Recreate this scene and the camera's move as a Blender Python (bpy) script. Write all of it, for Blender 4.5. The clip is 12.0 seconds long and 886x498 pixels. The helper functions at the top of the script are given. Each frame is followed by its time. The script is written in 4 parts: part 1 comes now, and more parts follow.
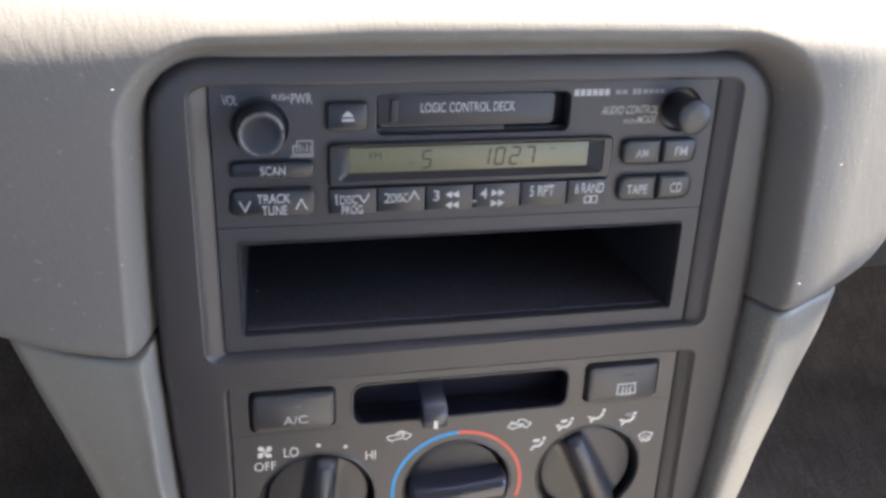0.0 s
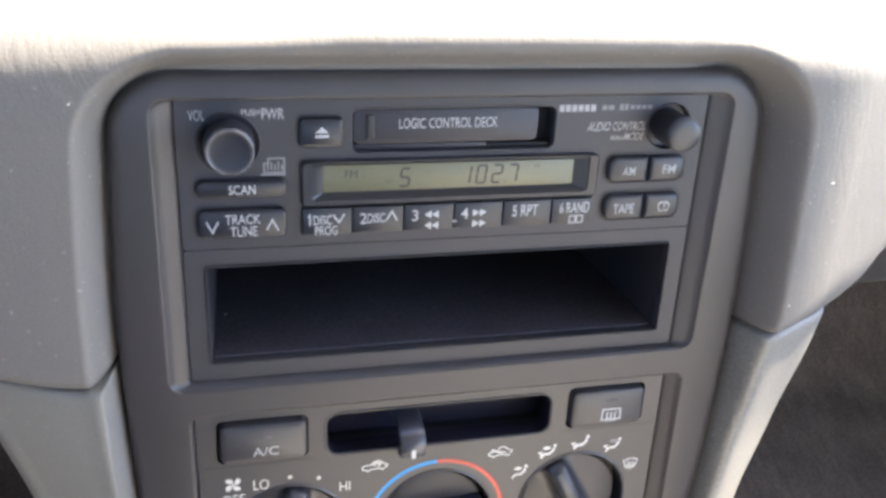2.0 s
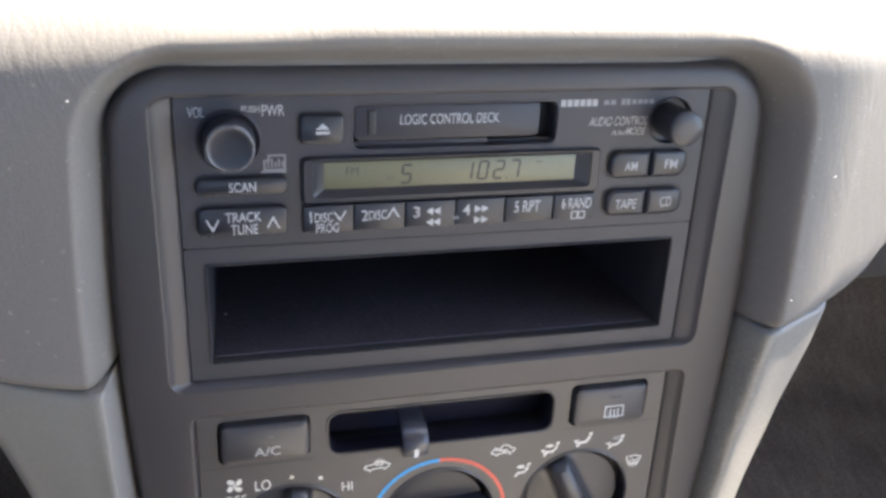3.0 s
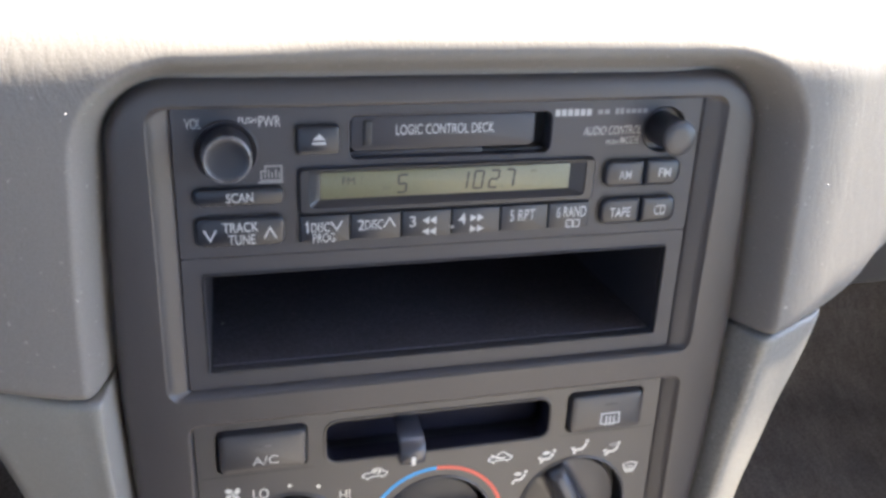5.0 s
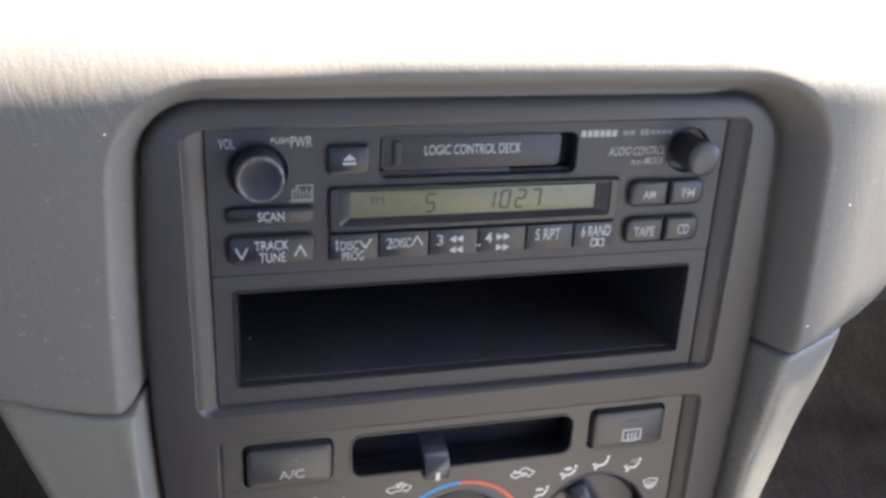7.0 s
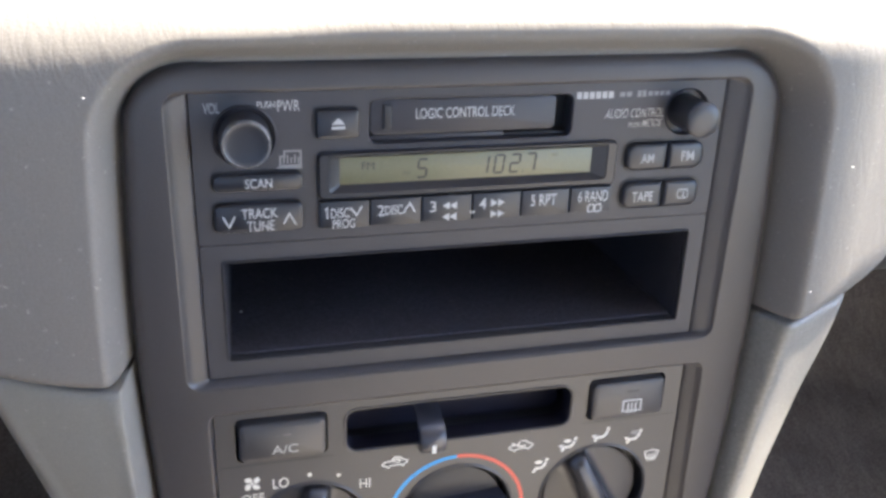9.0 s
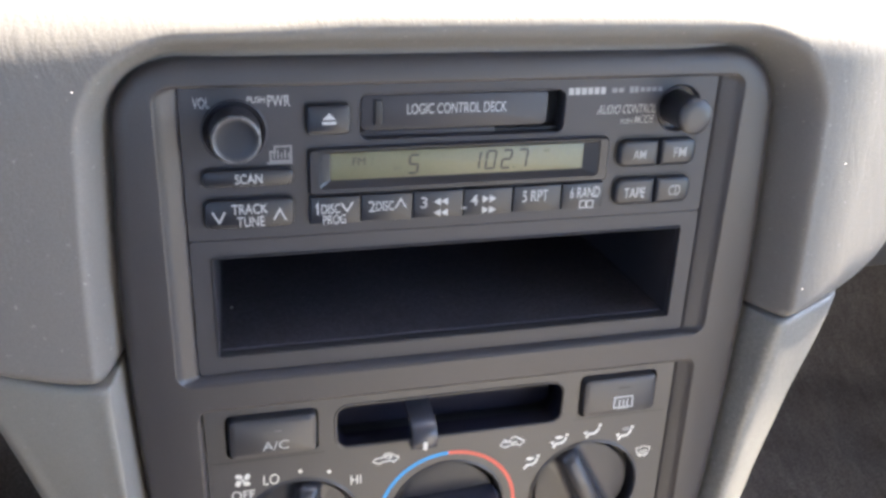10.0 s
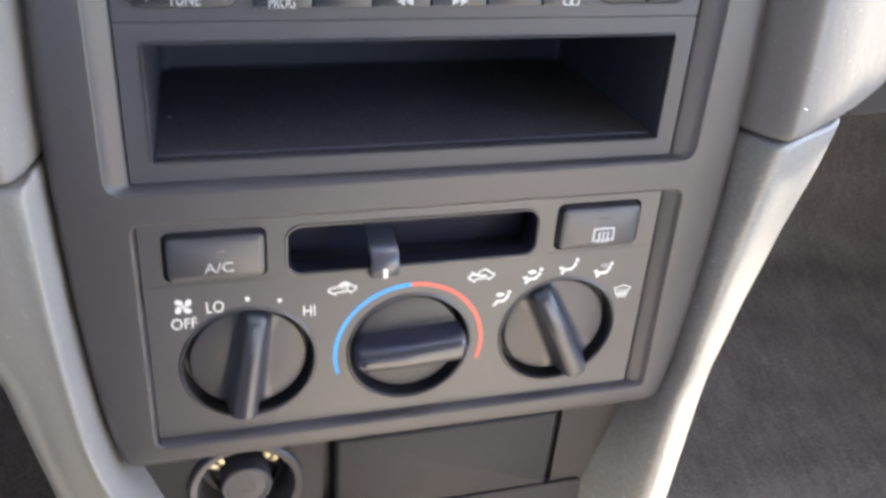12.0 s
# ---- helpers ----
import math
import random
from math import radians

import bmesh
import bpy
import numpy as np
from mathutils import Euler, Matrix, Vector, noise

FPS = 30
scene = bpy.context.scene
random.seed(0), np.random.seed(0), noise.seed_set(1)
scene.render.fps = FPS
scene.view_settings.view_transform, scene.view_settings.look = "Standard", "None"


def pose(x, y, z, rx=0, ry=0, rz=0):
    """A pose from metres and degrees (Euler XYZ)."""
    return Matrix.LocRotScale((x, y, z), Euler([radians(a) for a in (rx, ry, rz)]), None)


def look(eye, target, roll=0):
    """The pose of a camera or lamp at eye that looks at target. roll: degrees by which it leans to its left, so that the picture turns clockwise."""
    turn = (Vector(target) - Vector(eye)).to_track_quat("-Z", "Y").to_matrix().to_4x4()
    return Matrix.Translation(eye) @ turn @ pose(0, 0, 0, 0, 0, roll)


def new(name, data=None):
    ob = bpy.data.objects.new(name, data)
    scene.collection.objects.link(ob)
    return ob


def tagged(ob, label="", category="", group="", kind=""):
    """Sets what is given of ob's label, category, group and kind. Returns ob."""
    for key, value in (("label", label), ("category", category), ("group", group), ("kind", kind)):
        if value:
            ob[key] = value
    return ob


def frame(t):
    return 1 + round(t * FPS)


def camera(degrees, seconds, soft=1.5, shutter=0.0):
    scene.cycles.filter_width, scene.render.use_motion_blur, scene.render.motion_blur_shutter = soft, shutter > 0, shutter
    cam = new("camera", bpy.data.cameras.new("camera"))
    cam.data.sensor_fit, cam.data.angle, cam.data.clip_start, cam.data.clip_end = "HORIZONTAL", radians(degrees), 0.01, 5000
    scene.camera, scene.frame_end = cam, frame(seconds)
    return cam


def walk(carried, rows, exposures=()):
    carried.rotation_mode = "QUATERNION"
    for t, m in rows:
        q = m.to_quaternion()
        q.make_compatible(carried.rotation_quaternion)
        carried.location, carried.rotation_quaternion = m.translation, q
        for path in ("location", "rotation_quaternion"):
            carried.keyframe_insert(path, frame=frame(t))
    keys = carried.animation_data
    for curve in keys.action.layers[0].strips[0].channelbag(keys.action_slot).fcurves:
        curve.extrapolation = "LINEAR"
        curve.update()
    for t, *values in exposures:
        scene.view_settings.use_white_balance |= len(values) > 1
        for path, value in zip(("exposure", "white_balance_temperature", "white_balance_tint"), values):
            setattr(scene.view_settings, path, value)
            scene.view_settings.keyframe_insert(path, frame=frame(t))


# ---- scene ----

# ---------------- camera and walk ----------------
cam = camera(51.85, 12.0, soft=3.15, shutter=0.35)
LEAN_BACK = 22.0      # the centre stack leans forward from the driver by this many degrees
HEIGHT = 0.47         # lower edge of the stereo above the carpet
STACK = pose(0, 0, HEIGHT, -LEAN_BACK, 0, 0)
# eye, target and roll in the axes of the centre stack (x right, y into the dash, z up along its face)
PATH = [
    (0, (-0.0877, -0.3319, 0.1891), (-0.0159, -0.0190, 0.0496), 2.16),
    (0.2, (-0.0887, -0.3288, 0.1860), (-0.0162, -0.0165, 0.0456), 2.12),
    (0.5, (-0.0896, -0.3191, 0.1774), (-0.0193, -0.0104, 0.0281), 2.50),
    (0.7, (-0.0917, -0.3141, 0.1702), (-0.0175, -0.0074, 0.0188), 2.73),
    (1, (-0.0925, -0.3079, 0.1653), (-0.0128, -0.0040, 0.0110), 3.10),
    (1.2, (-0.0925, -0.3137, 0.1760), (-0.0078, -0.0058, 0.0327), 2.87),
    (1.3, (-0.0907, -0.3153, 0.1829), (-0.0044, -0.0060, 0.0436), 2.92),
    (1.5, (-0.0872, -0.3157, 0.1884), (-0.0011, -0.0045, 0.0532), 2.72),
    (2, (-0.0872, -0.3132, 0.1877), (-0.0040, -0.0020, 0.0509), 2.95),
    (2.5, (-0.0915, -0.3106, 0.1849), (-0.0049, -0.0007, 0.0473), 3.14),
    (2.7, (-0.0899, -0.3111, 0.1851), (-0.0045, -0.0002, 0.0488), 2.78),
    (4.3, (-0.0905, -0.3103, 0.1828), (-0.0007, -0.0002, 0.0475), 3.03),
    (4.5, (-0.0896, -0.3095, 0.1835), (0.0013, -0.0003, 0.0471), 3.28),
    (5, (-0.0901, -0.3129, 0.1867), (-0.0031, -0.0014, 0.0530), 2.46),
    (5.5, (-0.0908, -0.3117, 0.1869), (-0.0040, -0.0002, 0.0531), 2.54),
    (6, (-0.0935, -0.3105, 0.1866), (-0.0053, 0.0012, 0.0540), 2.71),
    (6.5, (-0.0970, -0.3123, 0.1838), (-0.0088, -0.0001, 0.0524), 2.76),
    (7, (-0.0980, -0.3137, 0.1919), (-0.0137, -0.0003, 0.0608), 2.61),
    (7.5, (-0.0923, -0.3112, 0.1867), (-0.0100, 0.0020, 0.0538), 2.48),
    (7.7, (-0.0918, -0.3110, 0.1877), (-0.0113, 0.0003, 0.0495), 2.55),
    (9.3, (-0.0939, -0.3092, 0.1817), (-0.0092, 0.0020, 0.0459), 1.92),
    (9.5, (-0.0929, -0.3086, 0.1827), (-0.0074, 0.0018, 0.0456), 2.11),
    (10, (-0.0923, -0.3084, 0.1821), (-0.0066, 0.0017, 0.0444), 2.16),
    (10.2, (-0.0860, -0.2997, 0.1807), (-0.0050, 0.0054, 0.0294), 2.22),
    (10.3, (-0.0861, -0.2926, 0.1669), (-0.0020, 0.0067, 0.0062), 2.52),
    (10.5, (-0.0855, -0.2920, 0.1526), (0.0058, 0.0060, -0.0066), 2.56),
    (10.7, (-0.0813, -0.2952, 0.1556), (0.0120, 0.0024, -0.0033), 1.55),
    (11, (-0.0807, -0.2966, 0.1562), (0.0090, 0.0021, -0.0027), 1.16),
    (11.3, (-0.0792, -0.2931, 0.1544), (0.0098, 0.0044, -0.0071), 1.20),
    (11.5, (-0.0793, -0.2935, 0.1518), (0.0069, 0.0027, -0.0134), 1.37),
    (11.7, (-0.0775, -0.2902, 0.1491), (0.0074, 0.0043, -0.0199), 1.62),
    (12, (-0.0808, -0.2904, 0.1371), (0.0106, 0.0004, -0.0348), 4.14),
]
EXPOSURES = [(0.0, 2.83, 6420, 13.5), (1.0, 3.71, 6420, 13.5), (1.5, 3.64, 6420, 13.5), (2.5, 2.96, 6420, 13.5), (5.0, 3.04, 6420, 13.5), (6.5, 3.04, 6420, 13.5), (7.5, 2.53, 6420, 13.5), (9.5, 3.22, 6420, 13.5), (10.0, 3.16, 6420, 13.5), (10.5, 3.33, 6420, 13.5), (10.9, 3.52, 6480, 13.5), (12.0, 3.65, 6500, 13.5)]
walk(cam, [(t, STACK @ look(eye, target, roll)) for t, eye, target, roll in PATH], EXPOSURES)

# ---------------- world, sun ----------------
SUN_FROM = Vector((0.66, 0.372, 0.73)).normalized()
world = bpy.data.worlds.new("world")
scene.world = world
world.use_nodes = True
_wn = world.node_tree.nodes
_sky = _wn.new("ShaderNodeTexSky")
_sky.sky_type = "NISHITA"
_sky.sun_disc = False
_sky.sun_elevation = math.asin(SUN_FROM.z)
_sky.sun_rotation = math.atan2(SUN_FROM.x, SUN_FROM.y)
_wn["Background"].inputs[1].default_value = 0.15
world.node_tree.links.new(_sky.outputs[0], _wn["Background"].inputs[0])
sun = new("sun", bpy.data.lights.new("sun", "SUN"))
sun.data.energy = 4.6
sun.data.angle = radians(0.6)
sun.data.color = (1.0, 0.90, 0.70)
sun.matrix_world = look(Vector((0, 0, 3)) + SUN_FROM * 2, (0, 0, 3))


# ---------------- materials ----------------
def material(name, color, rough=0.5, metal=0.0, grain=0.0, grain_size=900.0, blotch=0.12, blotch_size=14.0, spec=0.5, dust=0.0, dust_from=0.66, wrinkle=0.0, streak=0.0):
    """Plastic, paint, metal: base colour with two scales of variation and a fine relief."""
    m = bpy.data.materials.new(name)
    m.use_nodes = True
    nt = m.node_tree
    n, l = nt.nodes, nt.links
    b = n["Principled BSDF"]
    b.inputs["Metallic"].default_value = metal
    b.inputs["Specular IOR Level"].default_value = spec
    tc = n.new("ShaderNodeTexCoord")
    big = n.new("ShaderNodeTexNoise")
    big.inputs["Scale"].default_value = blotch_size
    big.inputs["Detail"].default_value = 5.0
    l.new(tc.outputs["Object"], big.inputs["Vector"])
    fine = n.new("ShaderNodeTexNoise")
    fine.inputs["Scale"].default_value = grain_size
    fine.inputs["Detail"].default_value = 3.0
    l.new(tc.outputs["Object"], fine.inputs["Vector"])
    mix = n.new("ShaderNodeMix")
    mix.data_type = "RGBA"
    mix.inputs["A"].default_value = (*[c * (1 - blotch) for c in color], 1)
    mix.inputs["B"].default_value = (*[min(1, c * (1 + blotch)) for c in color], 1)
    l.new(big.outputs["Fac"], mix.inputs["Factor"])
    col = mix.outputs["Result"]
    spk = n.new("ShaderNodeMapRange")
    spk.inputs["From Min"].default_value, spk.inputs["From Max"].default_value = 0.35, 0.65
    spk.inputs["To Min"].default_value, spk.inputs["To Max"].default_value = 1 - blotch * 0.7, 1 + blotch * 0.7
    l.new(fine.outputs["Fac"], spk.inputs["Value"])
    mul = n.new("ShaderNodeVectorMath")
    mul.operation = "SCALE"
    l.new(col, mul.inputs[0])
    l.new(spk.outputs[0], mul.inputs["Scale"])
    col = mul.outputs[0]
    if streak:
        lay = n.new("ShaderNodeMapping")
        lay.inputs["Rotation"].default_value = (0, 0, radians(-32))
        lay.inputs["Scale"].default_value = (120.0, 34.0, 60.0)
        l.new(tc.outputs["Object"], lay.inputs["Vector"])
        pile = n.new("ShaderNodeTexNoise")
        pile.inputs["Scale"].default_value = 1.0
        pile.inputs["Detail"].default_value = 6.0
        pile.inputs["Roughness"].default_value = 0.7
        l.new(lay.outputs[0], pile.inputs["Vector"])
        span = n.new("ShaderNodeMapRange")
        span.inputs["From Min"].default_value, span.inputs["From Max"].default_value = 0.3, 0.7
        span.inputs["To Min"].default_value, span.inputs["To Max"].default_value = 1 - streak, 1 + streak
        l.new(pile.outputs["Fac"], span.inputs["Value"])
        brushed = n.new("ShaderNodeVectorMath")
        brushed.operation = "SCALE"
        l.new(col, brushed.inputs[0])
        l.new(span.outputs[0], brushed.inputs["Scale"])
        col = brushed.outputs[0]
    if dust:
        dn = n.new("ShaderNodeTexNoise")
        dn.inputs["Scale"].default_value = 420.0
        dn.inputs["Detail"].default_value = 6.0
        l.new(tc.outputs["Object"], dn.inputs["Vector"])
        ramp = n.new("ShaderNodeMapRange")
        ramp.inputs["From Min"].default_value, ramp.inputs["From Max"].default_value = dust_from, dust_from + 0.12
        ramp.inputs["To Max"].default_value = dust
        l.new(dn.outputs["Fac"], ramp.inputs["Value"])
        dm = n.new("ShaderNodeMix")
        dm.data_type = "RGBA"
        dm.inputs["B"].default_value = (0.55, 0.53, 0.5, 1)
        l.new(ramp.outputs[0], dm.inputs["Factor"])
        l.new(col, dm.inputs["A"])
        col = dm.outputs["Result"]
    l.new(col, b.inputs["Base Color"])
    rr = n.new("ShaderNodeMapRange")
    rr.inputs["To Min"].default_value, rr.inputs["To Max"].default_value = max(0.02, rough - 0.08), min(1, rough + 0.08)
    l.new(big.outputs["Fac"], rr.inputs["Value"])
    l.new(rr.outputs[0], b.inputs["Roughness"])
    if grain:
        bump = n.new("ShaderNodeBump")
        bump.inputs["Strength"].default_value = grain
        bump.inputs["Distance"].default_value = 0.0003
        l.new(fine.outputs["Fac"], bump.inputs["Height"])
        out = bump
        if wrinkle:
            stretch = n.new("ShaderNodeMapping")
            stretch.inputs["Scale"].default_value = (240.0, 55.0, 55.0)
            lean = n.new("ShaderNodeMapping")
            lean.inputs["Rotation"].default_value = (0, 0, radians(-14))
            l.new(tc.outputs["Object"], lean.inputs["Vector"])
            l.new(lean.outputs[0], stretch.inputs["Vector"])
            wr = n.new("ShaderNodeTexNoise")
            wr.inputs["Scale"].default_value = 1.0
            wr.inputs["Detail"].default_value = 4.0
            wr.inputs["Distortion"].default_value = 1.2
            l.new(stretch.outputs[0], wr.inputs["Vector"])
            ridge = n.new("ShaderNodeMapRange")
            ridge.inputs["From Min"].default_value, ridge.inputs["From Max"].default_value = 0.35, 0.6
            l.new(wr.outputs["Fac"], ridge.inputs["Value"])
            b2 = n.new("ShaderNodeBump")
            at = n.new("ShaderNodeSeparateXYZ")
            l.new(tc.outputs["Object"], at.inputs[0])
            worn = n.new("ShaderNodeMapRange")
            worn.inputs["From Min"].default_value, worn.inputs["From Max"].default_value = 0.11, 0.14
            worn.inputs["To Max"].default_value = 0.55
            l.new(at.outputs["X"], worn.inputs["Value"])
            brow = n.new("ShaderNodeMapRange")
            brow.inputs["From Min"].default_value, brow.inputs["From Max"].default_value = 0.100, 0.128
            l.new(at.outputs["Y"], brow.inputs["Value"])
            most = n.new("ShaderNodeMath")
            most.operation = "MAXIMUM"
            l.new(worn.outputs[0], most.inputs[0])
            l.new(brow.outputs[0], most.inputs[1])
            amount = n.new("ShaderNodeMapRange")
            amount.inputs["To Min"].default_value, amount.inputs["To Max"].default_value = wrinkle * 0.2, wrinkle
            l.new(most.outputs[0], amount.inputs["Value"])
            l.new(amount.outputs[0], b2.inputs["Strength"])
            b2.inputs["Distance"].default_value = 0.0008
            l.new(ridge.outputs[0], b2.inputs["Height"])
            l.new(bump.outputs[0], b2.inputs["Normal"])
            out = b2
        l.new(out.outputs[0], b.inputs["Normal"])
    return m


M_PAD = material("grey_dash_vinyl", (0.169, 0.159, 0.149), 0.57, spec=0.35, grain=0.35, grain_size=1100, blotch=0.07, blotch_size=9, wrinkle=0.11, dust=0.4)
M_SIDE = material("grey_console_plastic", (0.215, 0.209, 0.196), 0.42, grain=0.3, grain_size=1300, blotch=0.07, blotch_size=11, dust=0.3)
M_SCUFF = material("scuffed_grey_console_plastic", (0.205, 0.199, 0.186), 0.42, grain=0.55, grain_size=600, blotch=0.14, blotch_size=60, dust=0.4, dust_from=0.63)
M_BEZEL = material("dark_grey_bezel_plastic", (0.051, 0.047, 0.050), 0.34, spec=0.48, grain=0.35, grain_size=1500, blotch=0.08, blotch_size=16)
M_RADIO = material("charcoal_radio_plastic", (0.036, 0.036, 0.045), 0.44, grain=0.3, grain_size=1800, blotch=0.1, blotch_size=20)
M_BUTTON = material("charcoal_button_plastic", (0.018, 0.0195, 0.027), 0.30, grain=0.15, grain_size=1800, blotch=0.1, blotch_size=30)
M_DOOR = material("purple_black_door_plastic", (0.026, 0.025, 0.033), 0.45, grain=0.25, grain_size=1800, blotch=0.1, blotch_size=25)
M_TRAY = material("black_tray_plastic", (0.034, 0.032, 0.038), 0.6, spec=0.3, grain=0.3, grain_size=1500, blotch=0.15, blotch_size=40)
M_POCKET_FLOOR = material("dusty_lightened_black", (0.056, 0.054, 0.067), 0.65, spec=0.25, grain=0.4, grain_size=900, blotch=0.35, blotch_size=60, dust=0.14)
M_GAP = material("black_gap_plastic", (0.018, 0.018, 0.021), 0.5, blotch=0.2)
M_CLIMATE = material("dark_grey_climate_plastic", (0.043, 0.042, 0.048), 0.34, spec=0.65, grain=0.35, grain_size=1600, blotch=0.08, blotch_size=18)
M_SLOT = material("blue_black_slot_plastic", (0.013, 0.013, 0.024), 0.6, spec=0.2, grain=0.2, grain_size=1500, blotch=0.15)
M_HUB = material("dark_knob_disc_plastic", (0.036, 0.035, 0.040), 0.42, grain=0.2, grain_size=1600, blotch=0.1, blotch_size=25)
M_LEVER = material("satin_grey_lever_plastic", (0.046, 0.047, 0.060), 0.24, spec=0.75, grain=0.1, grain_size=1600, blotch=0.08)
M_GRIP = material("satin_dark_grey_grip", (0.044, 0.044, 0.052), 0.30, spec=0.6, grain=0.1, grain_size=1600, blotch=0.08, blotch_size=25)
M_DIAL = material("dark_grey_dial_plastic", (0.052, 0.049, 0.054), 0.38, grain=0.2, grain_size=1600, blotch=0.08, blotch_size=25)
M_KNOB = material("satin_black_knob_plastic", (0.026, 0.028, 0.041), 0.20, spec=0.75, grain=0.1, grain_size=1600, blotch=0.1, blotch_size=25)
M_PRINT = material("white_print", (0.72, 0.71, 0.68), 0.6, blotch=0.05)
M_DIM = material("grey_print", (0.22, 0.22, 0.23), 0.6, blotch=0.08)
M_KEYPRINT = material("pale_grey_key_print", (0.43, 0.44, 0.46), 0.55, blotch=0.08)
M_FADED = material("faded_grey_print", (0.40, 0.40, 0.41), 0.55, blotch=0.1)
M_TONE = material("dark_grey_satin_plastic", (0.036, 0.036, 0.041), 0.34, grain=0.1, grain_size=1600, blotch=0.08)
M_RIM = material("pale_satin_edge", (0.12, 0.12, 0.125), 0.28, metal=0.0, blotch=0.3, blotch_size=90)
M_LOWER = material("dark_grey_lower_plastic", (0.019, 0.0178, 0.0212), 0.5, spec=0.28, grain=0.35, grain_size=1500, blotch=0.14, blotch_size=30, dust=0.05)
M_BLUE = material("blue_print", (0.035, 0.33, 0.72), 0.5, blotch=0.05)
M_RED = material("red_print", (0.72, 0.13, 0.09), 0.5, blotch=0.05)
M_LCD = material("olive_display", (0.152, 0.147, 0.088), 0.3, blotch=0.06, blotch_size=30)
M_WINDOW = material("smoky_grey_pointer_window", (0.105, 0.107, 0.115), 0.25, blotch=0.08)
M_SEG = material("dark_display_segment", (0.035, 0.036, 0.03), 0.5, blotch=0.05)
M_GHOST = material("faint_display_segment", (0.13, 0.128, 0.078), 0.5, blotch=0.05)
M_BRASS = material("brass_contact", (0.62, 0.53, 0.33), 0.40, metal=0.6, blotch=0.1)
M_CARPET = material("taupe_carpet", (0.130, 0.118, 0.112), 0.95, grain=1.0, grain_size=520, blotch=0.38, blotch_size=22, spec=0.1, streak=0.20)
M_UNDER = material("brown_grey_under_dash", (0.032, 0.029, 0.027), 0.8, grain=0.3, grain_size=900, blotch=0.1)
# tones of the unseen cabin panels: dark cuts light, pale bounces it
M_SIDE_BOUNCE = material("pale_bounce_trim", (0.45, 0.43, 0.40), 0.7, grain=0.3, grain_size=700, blotch=0.08)
M_LIGHT_CUT = material("dark_light_cut_cloth", (0.055, 0.054, 0.054), 0.9, grain=0.4, grain_size=600, blotch=0.15)
M_ROOF = material("unseen_roof_cloth", (0.5, 0.49, 0.46), 0.9, grain=0.3, grain_size=800, blotch=0.05)
M_BOUNCE = material("pale_bounce_cloth", (0.42, 0.40, 0.37), 0.9, grain=0.5, grain_size=600, blotch=0.15)

# ---------------- mesh helpers ----------------
FACE = STACK @ pose(0, 0, 0, 90, 0, 0)      # x right, y up along the face, z out of it towards the driver


def mesh_of(name, bm, mat, angle=35):
    bm.normal_update()
    bmesh.ops.recalc_face_normals(bm, faces=bm.faces)
    me = bpy.data.meshes.new(name)
    bm.to_mesh(me)
    bm.free()
    for p in me.polygons:
        p.use_smooth = True
    me.set_sharp_from_angle(angle=radians(angle))
    me.materials.append(mat)
    return me


def thing(name, label, category, matrix=None, group="", kind=""):
    e = new(name)
    e.empty_display_size = 0.02
    e.matrix_world = FACE if matrix is None else matrix
    return tagged(e, label, category, group, kind)


def part(name, bm, mat, parent, label="", angle=35):
    ob = new(name, mesh_of(name, bm, mat, angle))
    ob.parent = parent
    return tagged(ob, label)


def rrect(u0, v0, u1, v1, r, n=6, inset=0.0):
    """Outline of a rounded rectangle, counter-clockwise."""
    u0, v0, u1, v1 = u0 + inset, v0 + inset, u1 - inset, v1 - inset
    r = max(0.0002, min(r - inset, (u1 - u0) / 2 - 1e-5, (v1 - v0) / 2 - 1e-5))
    pts = []
    for cu, cv, a0 in ((u1 - r, v1 - r, 0), (u0 + r, v1 - r, 90), (u0 + r, v0 + r, 180), (u1 - r, v0 + r, 270)):
        for i in range(n + 1):
            a = radians(a0 + 90 * i / n)
            pts.append((cu + r * math.cos(a), cv + r * math.sin(a)))
    return pts


def circle(cu, cv, r, n=48, ry=None):
    return [(cu + r * math.cos(2 * math.pi * i / n), cv + (ry or r) * math.sin(2 * math.pi * i / n)) for i in range(n)]


def ring(bm, pts, w):
    return [bm.verts.new((p[0], p[1], w if len(p) < 3 else p[2])) for p in pts]


def bridge(bm, a, b):
    n = len(a)
    for i in range(n):
        bm.faces.new((a[i], a[(i + 1) % n], b[(i + 1) % n], b[i]))


def loft(loops, cap_first=True, cap_last=True, bm=None):
    """A solid from loops of equal count, each a list of points and a depth."""
    bm = bm or bmesh.new()
    rings = [ring(bm, p, w) for p, w in loops]
    for a, b in zip(rings, rings[1:]):
        bridge(bm, a, b)
    if cap_first:
        bm.faces.new(rings[0][::-1])
    if cap_last:
        bm.faces.new(rings[-1])
    return bm


def pill(u0, v0, u1, v1, w0, w1, r, bev=0.0008, n=6, bm=None):
    """A button or block: a rounded rectangle with a rounded front edge."""
    f = lambda i: rrect(u0, v0, u1, v1, r, n, i)
    return loft([(f(0), w0), (f(0), w1 - bev), (f(bev * 0.3), w1 - bev * 0.3), (f(bev), w1)], bm=bm)


